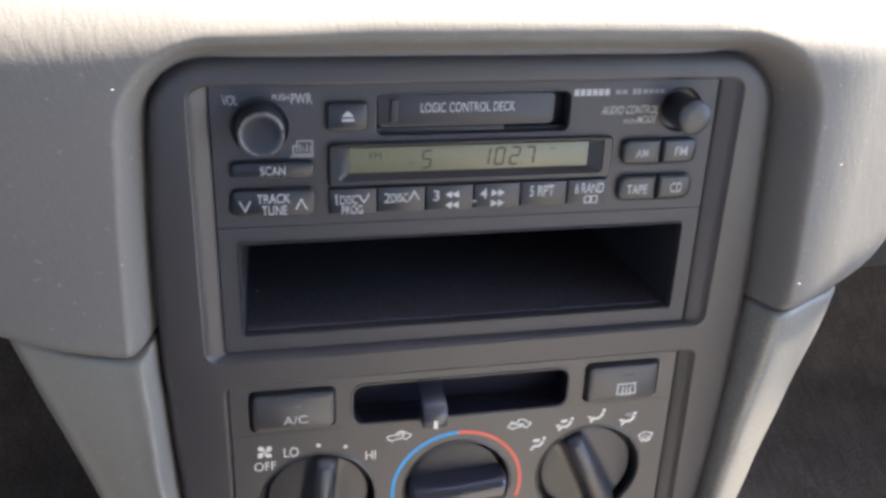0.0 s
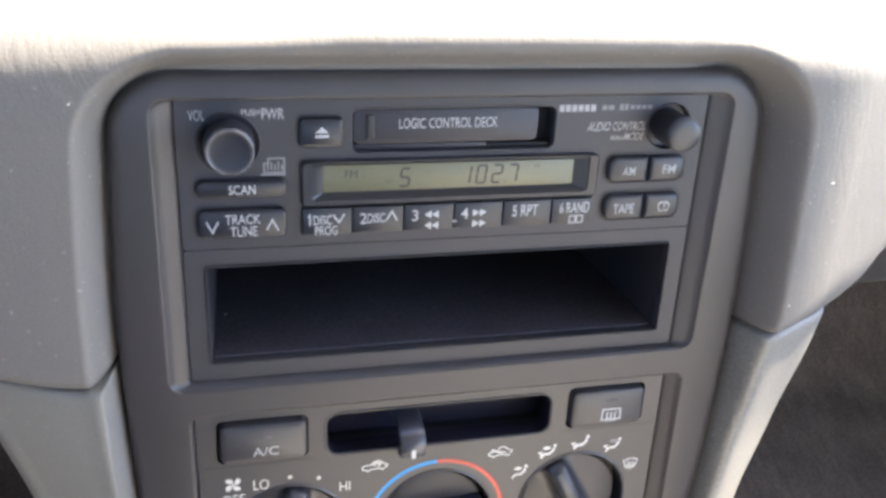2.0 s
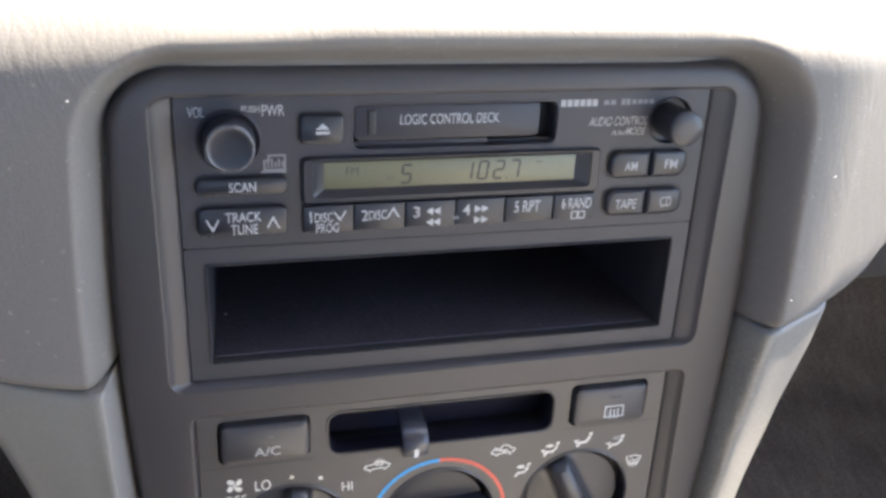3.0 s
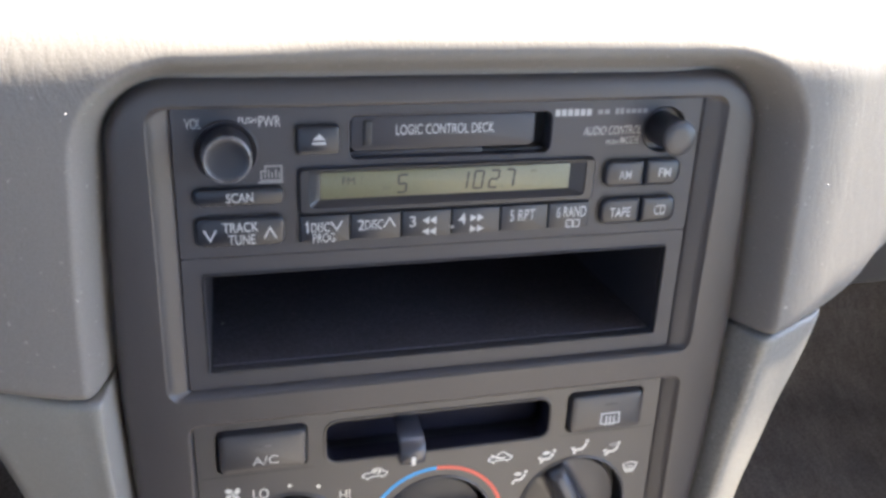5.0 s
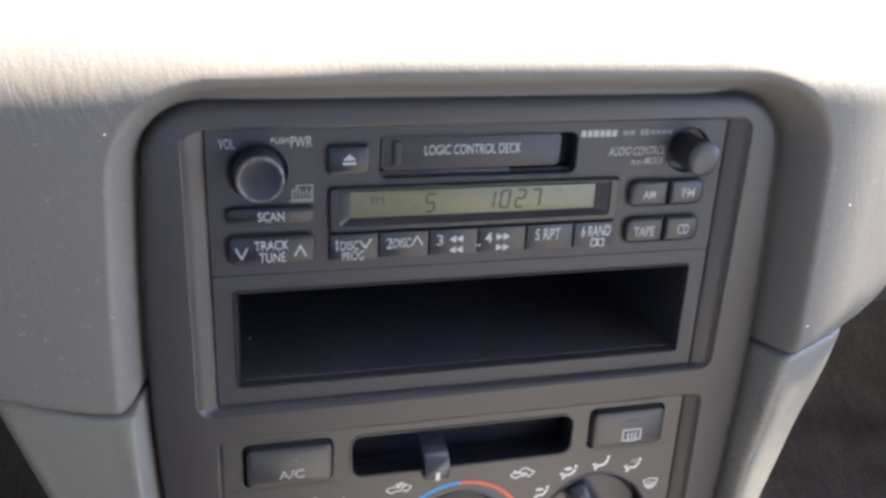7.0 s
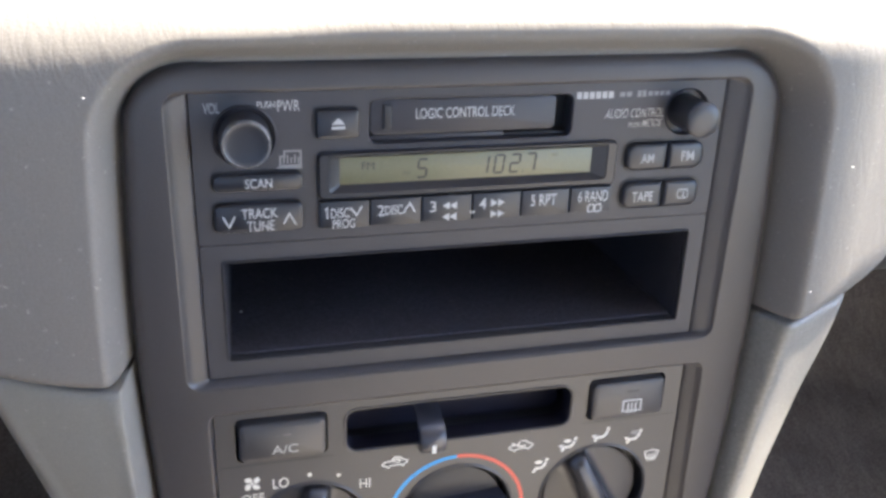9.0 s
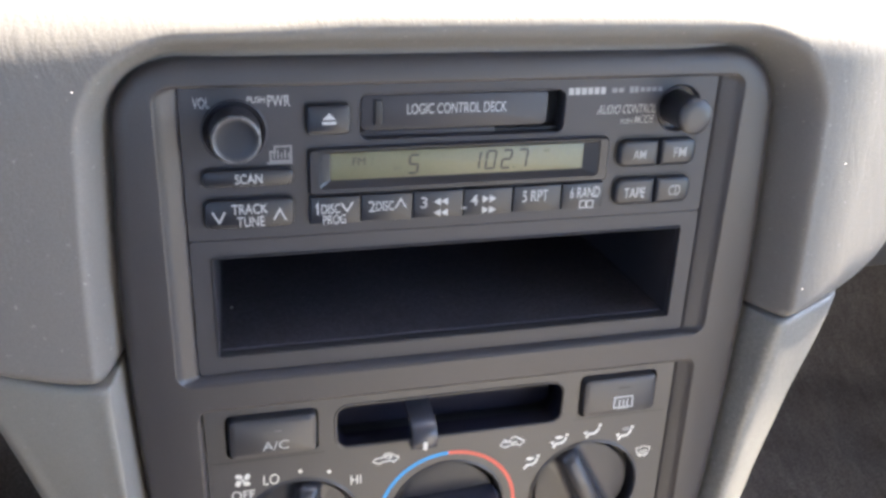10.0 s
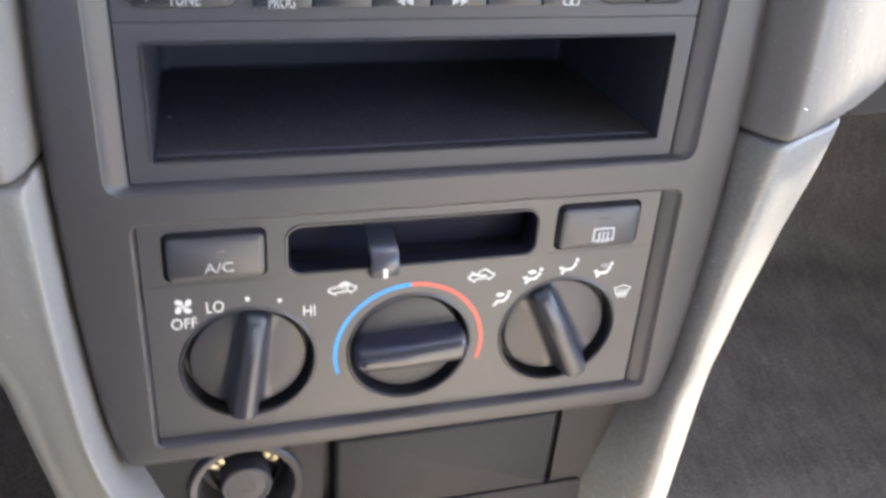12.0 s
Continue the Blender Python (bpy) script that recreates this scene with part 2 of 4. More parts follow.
def plate(outer, holes, w, depth, bm=None, edge=0.0, hole_depth=None):
    """A flat plate with holes and walls; edge rounds the holes' front edges."""
    bm = bm or bmesh.new()
    edges = []
    for k, pts in enumerate([outer, *holes]):
        top = ring(bm, pts, w)
        es = [bm.edges.new((top[i], top[(i + 1) % len(top)])) for i in range(len(top))]
        edges += es
        low = ring(bm, pts, w - (depth if k == 0 or hole_depth is None else hole_depth))
        bridge(bm, top, low)
    bmesh.ops.triangle_fill(bm, edges=edges, use_beauty=True)
    return bm


def stroke(pts, width, w, closed=False, bm=None, thick=0.00012):
    """A printed line of even width with mitred corners."""
    bm = bm or bmesh.new()
    n = len(pts)
    P = [Vector((p[0], p[1])) for p in pts]
    left, right = [], []
    for i in range(n):
        a = P[i - 1] if i or closed else None
        c = P[(i + 1) % n] if i < n - 1 or closed else None
        d1 = (P[i] - a).normalized() if a is not None else None
        d2 = (c - P[i]).normalized() if c is not None else None
        d1, d2 = d1 or d2, d2 or d1
        t = (d1 + d2)
        t = t.normalized() if t.length > 1e-6 else d1
        nrm = Vector((-t.y, t.x))
        k = max(0.45, abs(nrm.dot(Vector((-d1.y, d1.x)))))
        off = nrm * (width / 2 / k)
        left.append(P[i] + off)
        right.append(P[i] - off)
    lv = [bm.verts.new((p.x, p.y, w + thick)) for p in left]
    rv = [bm.verts.new((p.x, p.y, w + thick)) for p in right]
    for i in range(n if closed else n - 1):
        j = (i + 1) % n
        bm.faces.new((lv[i], rv[i], rv[j], lv[j]))
    return bm


def fill(pts, w, bm=None, thick=0.00012):
    bm = bm or bmesh.new()
    bm.faces.new([bm.verts.new((p[0], p[1], w + thick)) for p in pts])
    return bm


def lettering(text, u0, v0, u1, v1, w, mat, parent, slant=0.0, bold=0.004, name="lettering"):
    """A printed word that fills the box given."""
    cu = bpy.data.curves.new("text", "FONT")
    cu.body = text
    cu.offset = bold
    cu.shear = slant
    ob = bpy.data.objects.new("text", cu)
    scene.collection.objects.link(ob)
    me = bpy.data.meshes.new_from_object(ob.evaluated_get(bpy.context.evaluated_depsgraph_get()))
    bpy.data.objects.remove(ob)
    co = np.empty(len(me.vertices) * 3)
    me.vertices.foreach_get("co", co)
    co = co.reshape(-1, 3)
    lo, hi = co.min(0), co.max(0)
    co[:, 0] = u0 + (co[:, 0] - lo[0]) / (hi[0] - lo[0]) * (u1 - u0)
    co[:, 1] = v0 + (co[:, 1] - lo[1]) / (hi[1] - lo[1]) * (v1 - v0)
    co[:, 2] = w + 0.00012
    me.vertices.foreach_set("co", co.ravel())
    me.materials.clear()
    me.materials.append(mat)
    me.update()
    ob = new(name, me)
    ob.parent = parent
    return ob


def curve_at(points, x):
    """Smooth interpolation through (x, y) pairs."""
    if x <= points[0][0]:
        return points[0][1]
    for (a, fa), (b, fb) in zip(points, points[1:]):
        if x <= b:
            s = (x - a) / (b - a)
            return fa + (fb - fa) * s
    return points[-1][1]


def flowing(points, x):
    """Smooth curve through (x, y) pairs with continuous slope."""
    if x <= points[0][0] or x >= points[-1][0]:
        return curve_at(points, x)
    k = next(i for i in range(len(points) - 1) if x <= points[i + 1][0])
    (a, fa), (b, fb) = points[k], points[k + 1]
    before, after = points[max(0, k - 1)], points[min(len(points) - 1, k + 2)]
    ma, mb = (fb - before[1]) / (b - before[0]) * (b - a), (after[1] - fa) / (after[0] - a) * (b - a)
    s = (x - a) / (b - a)
    return fa * (2 * s ** 3 - 3 * s * s + 1) + ma * (s ** 3 - 2 * s * s + s) + fb * (3 * s * s - 2 * s ** 3) + mb * (s ** 3 - s * s)


def smooth(e0, e1, x):
    t = min(1.0, max(0.0, (x - e0) / (e1 - e0)))
    return t * t * (3 - 2 * t)


def softmin(a, b, k):
    h = max(0.0, k - abs(a - b)) / k
    return min(a, b) - h * h * k / 4


# ---------------- the cabin ----------------
def slab(name, corners, thickness, mat, label, category):
    """A flat panel with thickness: four corners in metres, thickened along its normal."""
    bm = bmesh.new()
    c = [Vector(p) for p in corners]
    nrm = (c[1] - c[0]).cross(c[2] - c[0]).normalized() * thickness
    a = [bm.verts.new(p) for p in c]
    b = [bm.verts.new(p - nrm) for p in c]
    bm.faces.new(a)
    bm.faces.new(b[::-1])
    bridge(bm, a, b)
    ob = new(name, mesh_of(name, bm, mat))
    return tagged(ob, label, category, kind="structure")


def carpet_sheet(name, f, nu, nv, label):
    bm = bmesh.new()
    g = [[bm.verts.new(f(i / nu, j / nv)) for i in range(nu + 1)] for j in range(nv + 1)]
    for j in range(nv):
        for i in range(nu):
            bm.faces.new((g[j][i], g[j][i + 1], g[j + 1][i + 1], g[j + 1][i]))
    return tagged(new(name, mesh_of(name, bm, M_CARPET, 80)), label, "carpet", kind="structure")


def floor_point(s, t):
    x, y = -0.75 + 1.5 * s, -1.3 + 2.0 * t
    z = 0.0 + 0.45 * smooth(0.25, 0.75, y) + 0.006 * noise.noise((x * 14, y * 14, 0)) + 0.002 * noise.noise((x * 60, y * 60, 3))
    return (x, y, z)


carpet_sheet("floor", floor_point, 150, 200, "worn taupe floor carpet of the front footwells")
# unseen side, rear and roof panels, added to steer light onto the stack
slab("wall_left", [(-0.76, -1.4, -0.05), (-0.76, 0.9, -0.05), (-0.76, 0.9, 0.98), (-0.76, -1.4, 0.98)], 0.04, M_LIGHT_CUT, "plain dark unseen side panel, added to cut light from the left", "door trim")
slab("wall_right", [(0.76, 0.9, -0.05), (0.76, -1.4, -0.05), (0.76, -1.4, 0.56), (0.76, 0.9, 0.56)], 0.04, M_SIDE_BOUNCE, "plain pale grey unseen side panel, cut low to light the right", "door trim")
slab("wall_front", [(-0.8, 0.75, -0.05), (0.8, 0.75, -0.05), (0.8, 0.75, 0.68), (-0.8, 0.75, 0.68)], 0.04, M_CARPET, "dark carpeted bulkhead behind the footwells", "bulkhead")
slab("wall_rear", [(0.78, -0.50, 0.0), (-0.05, -0.50, 0.0), (-0.05, -0.86, 0.82), (0.78, -0.86, 0.82)], 0.06, M_BOUNCE, "plain pale grey unseen slab behind the right, added to bounce sun", "seat back")
slab("wall_rear_left", [(-0.05, -0.62, 0.0), (-0.78, -0.62, 0.0), (-0.78, -0.98, 0.82), (-0.05, -0.98, 0.82)], 0.06, M_LIGHT_CUT, "plain dark unseen slab behind the left, added to cut bounced light", "seat back")
slab("ceiling", [(-0.7, -1.5, 1.12), (0.7, -1.5, 1.12), (0.7, 0.12, 1.12), (-0.7, 0.12, 1.12)][::-1], 0.03, M_ROOF, "plain pale unseen roof panel, its front edge cutting sky light", "headliner")

# ---------------- dashboard pad ----------------
CENTRE = 0.0015
HALF = [(-0.13, 0.1135), (-0.12, 0.1165), (-0.114, 0.118), (-0.1, 0.1208), (-0.07, 0.1238), (-0.045, 0.1254), (-0.017, 0.1265), (0.004, 0.1272), (0.033, 0.127), (0.057, 0.1262), (0.08, 0.125), (0.1, 0.1238), (0.13, 0.122)]
TOP, BOTTOM = 0.1208, -0.1230
SEAM = [(-0.75, 0.055), (-0.3, 0.046), (-0.2, 0.0262), (-0.1798, 0.0191), (-0.1704, 0.016), (-0.161, 0.0127), (-0.15, 0.01), (-0.1415, 0.0083), (-0.136, 0.0078), (-0.131, 0.0081), (-0.1275, 0.0094), (-0.1247, 0.0108), (-0.118, 0.012),
        (0.118, 0.010), (0.124, 0.0085), (0.1305, 0.0080), (0.137, 0.0086), (0.144, 0.0096), (0.150, 0.0101), (0.158, 0.0104), (0.164, 0.0104), (0.1687, 0.0104), (0.1725, 0.0109), (0.18, 0.0134), (0.1906, 0.0188), (0.1996, 0.028), (0.23, 0.045), (0.3, 0.065), (0.75, 0.065)]


def around(u, v):
    """Distance outwards from the bezel's outline."""
    r = 0.024
    qx, qy = abs(u - CENTRE) - (curve_at(HALF, v) - r), v - (TOP - r)
    return math.hypot(max(qx, 0), max(qy, 0)) + min(max(qx, qy), 0) - r


def pad_height(u, v):
    d = around(u, v) - 0.0006
    side = smooth(0.08, 0.125, abs(u - CENTRE)) * (1 - (smooth(0.118, 0.146, v) if u > 0 else smooth(0.105, 0.13, v)))
    wall = 0.0085 * (1 - side) + side * (0.0092 if u < 0 else 0.0113)
    lip = 0.019 if u > 0 else 0.0165
    lip = lip * side + (0.0122 + 0.0030 * smooth(0.04, 0.10, -u)) * (1 - side)
    start = (-0.0040 if u < 0 else -0.0050) * side + 0.0006 * (1 - side)
    if u > 0:
        x = min(max(0.0, u - 0.1340), 0.19)
        front = lip - (6 * x * x if x < 0.0285 else 0.0049 + 0.342 * (x - 0.0285))
    else:
        x = max(0.0, -u - 0.131)
        front = lip - 1.1 * x * x / (1 + 12 * x * x)
    t = min(1.0, max(0.0, d / wall))
    rise = math.sin(t * math.pi / 2) ** 1.15 if t > 0 else 0.0
    w = start + (front - start) * rise - 0.22 * smooth(0.004, 0.012, -d)
    far = smooth(0.03, 0.2, abs(u))
    back = (0.1375 + 0.006 * far - v) * 2.45 + 0.012
    return softmin(w, back, 0.018 + (0.03 if u > 0 else 0.041) * far)


def dash_pad():
    us = [u for u in np.arange(-0.206, 0.2061, 0.0008) if 0.1 < abs(u) < 0.15 or round(u / 0.0008) % 2 == 0]
    us = list(np.linspace(-0.758, -0.21, 22)) + us + list(np.linspace(0.21, 0.758, 22))
    bm = bmesh.new()
    cols = []
    for u in us:
        u = float(u)
        low = curve_at(SEAM, u) + 0.0007
        r, fall = 0.005 + 0.019 * smooth(0.140, 0.172, u), 0.005 + 0.009 * smooth(0.14, 0.172, u)
        vs = [low + x * r for x in (0, 0.015, 0.05, 0.12, 0.22, 0.35, 0.5, 0.65, 0.82)]
        vs += [low + r + (0.175 - low - r) * k / 95 for k in range(96)]
        vs += [0.175 + (0.452 - 0.175) * (k / 24) for k in range(1, 25)]
        col = [bm.verts.new((u, low + 0.001, -0.06 if abs(u) > 0.112 else -0.3))]
        for v in vs:
            w = pad_height(u, v)
            x = v - low
            if x < r:
                w -= fall * (1 - math.sqrt(max(0, 1 - (1 - x / r) ** 2)))
            col.append(bm.verts.new((u, v, w)))
        cols.append(col)
    for a, b in zip(cols, cols[1:]):
        for k in range(len(a) - 1):
            bm.faces.new((a[k], b[k], b[k + 1], a[k + 1]))
    return bm


dashboard = thing("dashboard", "grained light grey vinyl dashboard, its top in full sun", "dashboard", kind="structure")
part("pad", dash_pad(), M_PAD, dashboard, angle=60)

# its even colour is darkened to carry the shade under the dash
part("glovebox_panel", pill(0.266, -0.0315, 0.75, 0.062, -0.16, -0.1, 0.006, 0.004), M_UNDER, dashboard, "brown-grey panel under the passenger dash, coloured dark for its shade")

# lint caught in the grain
for u, v, r in ((-0.1304, 0.1128, 0.0004), (0.1511, 0.0771, 0.0005), (0.1421, 0.0240, 0.0004)):
    w = pad_height(u, v)
    part("lint", loft([([(u + r * k * (1 + 0.4 * math.sin(3 * a)) * math.cos(a), v + 0.7 * r * k * math.sin(a)) for a in np.linspace(0, 2 * math.pi, 9, endpoint=False)], w + z) for k, z in ((1, -0.0005), (1, 0.0001), (0.5, 0.0004))]), M_FADED, dashboard, "pale speck of lint")

# ---------------- side panels of the console ----------------
OUT_RIGHT = [(-0.52, 0.122), (-0.24, 0.1275), (-0.181, 0.132), (-0.125, 0.139), (-0.091, 0.1475), (-0.046, 0.158), (-0.012, 0.1645), (0.003, 0.168), (0.02, 0.172)]
OUT_LEFT = [(-0.52, 0.118), (-0.24, 0.126), (-0.18, 0.134), (-0.128, 0.142), (-0.1035, 0.1465), (-0.076, 0.1515), (-0.06, 0.157), (-0.028, 0.167), (-0.006, 0.1747), (0.014, 0.182), (0.03, 0.187)]
INNER_LOW = [(-0.52, 0.072), (-0.25, 0.083), (-0.182, 0.0945), (-0.16, 0.1015), (-0.136, 0.1095), (-0.122, 0.1155), (-0.11, 0.1188)]
# the right panel's ridge, its height out of the face, and its outer edge as the camera sees it, with the sight line's
# lean
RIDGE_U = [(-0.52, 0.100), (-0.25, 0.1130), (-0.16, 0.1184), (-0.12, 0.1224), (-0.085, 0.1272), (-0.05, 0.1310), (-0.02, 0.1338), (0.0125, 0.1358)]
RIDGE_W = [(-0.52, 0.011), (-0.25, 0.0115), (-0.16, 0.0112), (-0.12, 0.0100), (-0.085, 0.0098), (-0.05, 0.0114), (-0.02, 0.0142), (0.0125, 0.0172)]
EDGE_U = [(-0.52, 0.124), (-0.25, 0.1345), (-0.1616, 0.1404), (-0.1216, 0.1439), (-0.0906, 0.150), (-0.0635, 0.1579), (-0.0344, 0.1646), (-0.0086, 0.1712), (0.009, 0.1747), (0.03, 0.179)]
EDGE_SIGHT = [(-0.52, 0.72), (-0.1616, 0.75), (-0.0906, 0.775), (-0.0344, 0.84), (0.009, 0.865)]


def eased(line, count, rounds):
    """A polyline resampled at even steps and softened between its ends."""
    p = np.array(line)
    along = np.r_[0, np.cumsum(np.hypot(*np.diff(p, axis=0).T))]
    even = np.linspace(0, along[-1], count)
    q = np.stack([np.interp(even, along, p[:, k]) for k in (0, 1)], 1)
    for _ in range(rounds):
        q[1:-1] = q[1:-1] * 0.5 + (q[:-2] + q[2:]) * 0.25
    return [(float(a), float(b)) for a, b in q]


def console_side(side):
    """side: -1 left, 1 right. Rows down along the stack, each from the bezel outwards."""
    bm = bmesh.new()
    out = OUT_RIGHT if side > 0 else OUT_LEFT
    steps = [0, 0.0004, 0.0015, 0.003, 0.006] + list(np.linspace(0.01, 0.2, 90)) + list(np.linspace(0.21, 0.53, 24))
    rows = []
    for k, drop in enumerate([0] + steps):
        v0 = 0.0125 - drop
        u_in = (curve_at(HALF, v0) if v0 > -0.11 else curve_at(INNER_LOW, v0)) + CENTRE * side + 0.0004
        u_out = curve_at(out, v0)
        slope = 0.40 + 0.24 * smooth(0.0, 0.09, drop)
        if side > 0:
            # outer edge lies where the panel's slope meets the camera's sight line
            sight_lean = curve_at(EDGE_SIGHT, v0)
            u_out = (flowing(EDGE_U, v0 + 0.003) - sight_lean * (flowing(RIDGE_W, v0) + slope * flowing(RIDGE_U, v0))) / (1 - slope * sight_lean) + 0.0019
        span = u_out - u_in
        start = -0.0050 - 0.0125 * smooth(0.120, 0.137, drop)
        wide = min(0.0092, span * 0.32) if side > 0 else min(0.0052, span * 0.3)
        lip = 0.0172 if side > 0 else 0.0155
        cut = 0.003 if drop < 0.003 else 0.0
        edge = (cut - math.sqrt(max(0, cut * cut - (cut - drop) ** 2))) if cut else 0.0
        if side > 0:
            wide, lip = max(0.004, flowing(RIDGE_U, v0) - u_in), flowing(RIDGE_W, v0)
        prof = []
        for j in range(13):
            a = j / 12
            prof.append((u_in + wide * a, start + (lip - start) * (0.45 * math.sin(a * math.pi / 2) ** 1.2 + 0.55 * (a - 0.08 * math.sin(a * math.pi) if side > 0 else math.sin(a * math.pi / 2) ** 1.2))))
        roll = 0.0016 if side > 0 else min(0.009, span * 0.3)
        fall = slope * (span - wide) if side > 0 else 0.006
        for j in range(1, 13):
            a = j / 12
            down = (a - 0.14 * (1 - math.exp(-a / 0.14))) / 0.86 if side > 0 else a ** 1.6
            prof.append((u_in + wide + (span - wide - roll) * a, lip - fall * down - (0.0 if side > 0 else 0.0011 * smooth(0.0, 0.2, a))))
        base = prof[-1][1]
        for j in range(1, 9):
            a = j / 8 * math.pi / 2
            prof.append((u_out - roll + roll * math.sin(a), base - roll * 1.2 * (1 - math.cos(a))))
        if side > 0:
            prof = eased(prof, 46, 9)
        prof.append((u_out - 0.002, -0.06))
        prof.append((u_out - 0.02, -0.28))
        row = []
        for u, w in prof:
            lift = (curve_at(SEAM, u * side) - 0.0125 - 0.0007) * max(0, 1 - drop / 0.06) ** 2
            row.append(bm.verts.new((u * side, v0 + lift, (w - edge) if k else w - 0.05)))
        rows.append(row)
    for a, b in zip(rows, rows[1:]):
        for j in range(len(a) - 1):
            bm.faces.new((a[j], a[j + 1], b[j + 1], b[j]))
    return bm


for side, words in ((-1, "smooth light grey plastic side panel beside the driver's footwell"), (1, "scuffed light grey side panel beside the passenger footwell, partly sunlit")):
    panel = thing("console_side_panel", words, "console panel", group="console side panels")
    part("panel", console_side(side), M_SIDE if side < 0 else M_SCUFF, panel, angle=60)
    if side > 0:
        part("ledge", pill(0.012, -0.5, 0.0962, -0.1812, -0.05, -0.0128, 0.004, 0.0025), M_LOWER, panel, "plain dark grey ledge under the ashtray")


# ---------------- bezel ----------------
def bezel_outline(inset):
    half = lambda v: curve_at(HALF, v) - inset
    rt, rb = 0.024 - inset, 0.007 - inset * 0.6
    vt, vb = TOP - inset, BOTTOM + inset
    right = [(half(v), v) for v in np.linspace(vb + rb, vt - rt, 26)]
    top = []
    for i in range(1, 13):
        a = radians(90 * i / 12)
        top.append((half(vt - rt) - rt + rt * math.cos(a), vt - rt + rt * math.sin(a)))
    low = []
    for i in range(6):
        a = radians(-90 + 90 * i / 6)
        low.append((half(vb + rb) - rb + rb * math.cos(a), vb + rb + rb * math.sin(a)))
    r = low + right + top
    return [(u + CENTRE, v) for u, v in r] + [(CENTRE - u, v) for u, v in r[::-1]]


BEZEL_W = 0.0035
bezel = thing("bezel", "dark grey plastic bezel framing stereo and climate controls", "bezel")
bm = bmesh.new()
rings = [ring(bm, bezel_outline(i), w) for i, w in ((0, -0.02), (0, -0.0050), (0.0002, -0.0020), (0.0006, 0.0002), (0.0012, 0.0016), (0.0021, 0.0026), (0.0033, 0.0031), (0.0050, BEZEL_W))]
for a, b in zip(rings, rings[1:]):
    bridge(bm, a, b)
loops = [[bm.edges.get((rings[-1][i], rings[-1][(i + 1) % len(rings[-1])])) for i in range(len(rings[-1]))]]
OPENINGS = (((-0.1074, -0.0022, 0.1092, 0.1101), 0.0042, (-0.1004, -0.0004, 0.1004, 0.1104), 0.0009, 0.006),
            ((-0.1009, -0.1122, 0.1068, -0.0145), 0.0028, (-0.1004, -0.1110, 0.1004, -0.0152), 0.0009, -0.006))


def slanted(pts, taper, high, rise):
    """Draws the right edge of an opening in towards its lower end, and lifts its lower edge towards the right."""
    return [(u + taper * (v - high) if u > 0.05 else u, v + rise * (u + 0.1086) / 0.2176 if v < high - 0.05 else v) for u, v in pts]


for wide_box, r1, tight_box, r2, taper in OPENINGS:
    rise = 0.0014 if taper > 0 else 0.0004
    f1, fa, fb, f0 = (slanted(rrect(*wide_box, r1 + k, 8, -k), taper, wide_box[3], rise) for k in (0.0012, 0.0007, 0.0003, 0.0))
    f2 = rrect(*tight_box, r2, 8)
    slope = [([(p[0] * (1 - k) + q[0] * k, p[1] * (1 - k) + q[1] * k) for p, q in zip(f0, f2)], w) for k, w in ((0.3, 0.0018), (0.6, 0.0009), (0.85, 0.0002))]
    part("surround", loft([(f1, BEZEL_W - 0.00005), (fa, BEZEL_W - 0.0002), (fb, BEZEL_W - 0.0005), (f0, BEZEL_W - 0.0008), *slope, (f2, -0.0004), (f2, -0.006)], False, False), M_BEZEL, bezel, angle=70)
    hs = [ring(bm, f1, BEZEL_W)]
    low_ring = ring(bm, f1, BEZEL_W - 0.003)
    bridge(bm, hs[0], low_ring)
    loops.append([bm.edges.get((hs[0][i], hs[0][(i + 1) % len(hs[0])])) for i in range(len(hs[0]))])
bmesh.ops.triangle_fill(bm, edges=[e for es in loops for e in es], use_beauty=True)
part("frame", bm, M_BEZEL, bezel, angle=28)

# ---------------- car stereo ----------------
stereo = thing("car_stereo", "charcoal cassette stereo with white lettering and olive display", "car stereo")
part("faceplate", plate(rrect(-0.1, 0.0546, 0.1, 0.11, 0.001), [rrect(-0.0392, 0.0896, 0.0378, 0.1058, 0.003), circle(-0.0823, 0.0943, 0.0108), circle(0.0848, 0.0972, 0.0092)], 0.0, 0.012), M_RADIO, stereo)
part("housing", pill(-0.0995, 0.055, 0.0995, 0.1095, -0.15, -0.0085, 0.001), M_GAP, stereo)
# cassette slot
f = lambda i: rrect(-0.0392, 0.0896, 0.0378, 0.1058, 0.003, 6, i)
part("slot_rim", loft([(f(-0.0006), 0.00005), (f(-0.0004), 0.0002), (f(0), 0.0001), (f(0.0004), -0.001), (f(0.0004), -0.004)], False, False), M_RADIO, stereo)
door = part("cassette_door", pill(-0.0387, 0.0926, 0.0312, 0.1055, -0.008, -0.0006, 0.0024, 0.0006), M_DOOR, stereo)
part("grip", pill(-0.0340, 0.0946, -0.0310, 0.1038, -0.001, 0.0004, 0.0006, 0.0005), M_GAP, door)
part("lower_lip", pill(-0.0385, 0.0898, 0.0118, 0.0922, -0.008, -0.0022, 0.0006, 0.0006), M_DOOR, stereo)
part("lower_lip", pill(0.0118, 0.0898, 0.0372, 0.0912, -0.008, -0.0030, 0.0005, 0.0005), M_GAP, stereo)
lettering("LOGIC CONTROL DECK", -0.0221, 0.0982, 0.0151, 0.1020, -0.0004, M_KEYPRINT, door)


def turned(cu, cv, profile, n=56, bm=None):
    """A body of revolution about an axis out of the face: (radius, depth) pairs."""
    return loft([(circle(cu, cv, r, n), w) for r, w in profile], bm=bm)


VC, TC = (-0.0823, 0.0943), (0.0848, 0.0972)
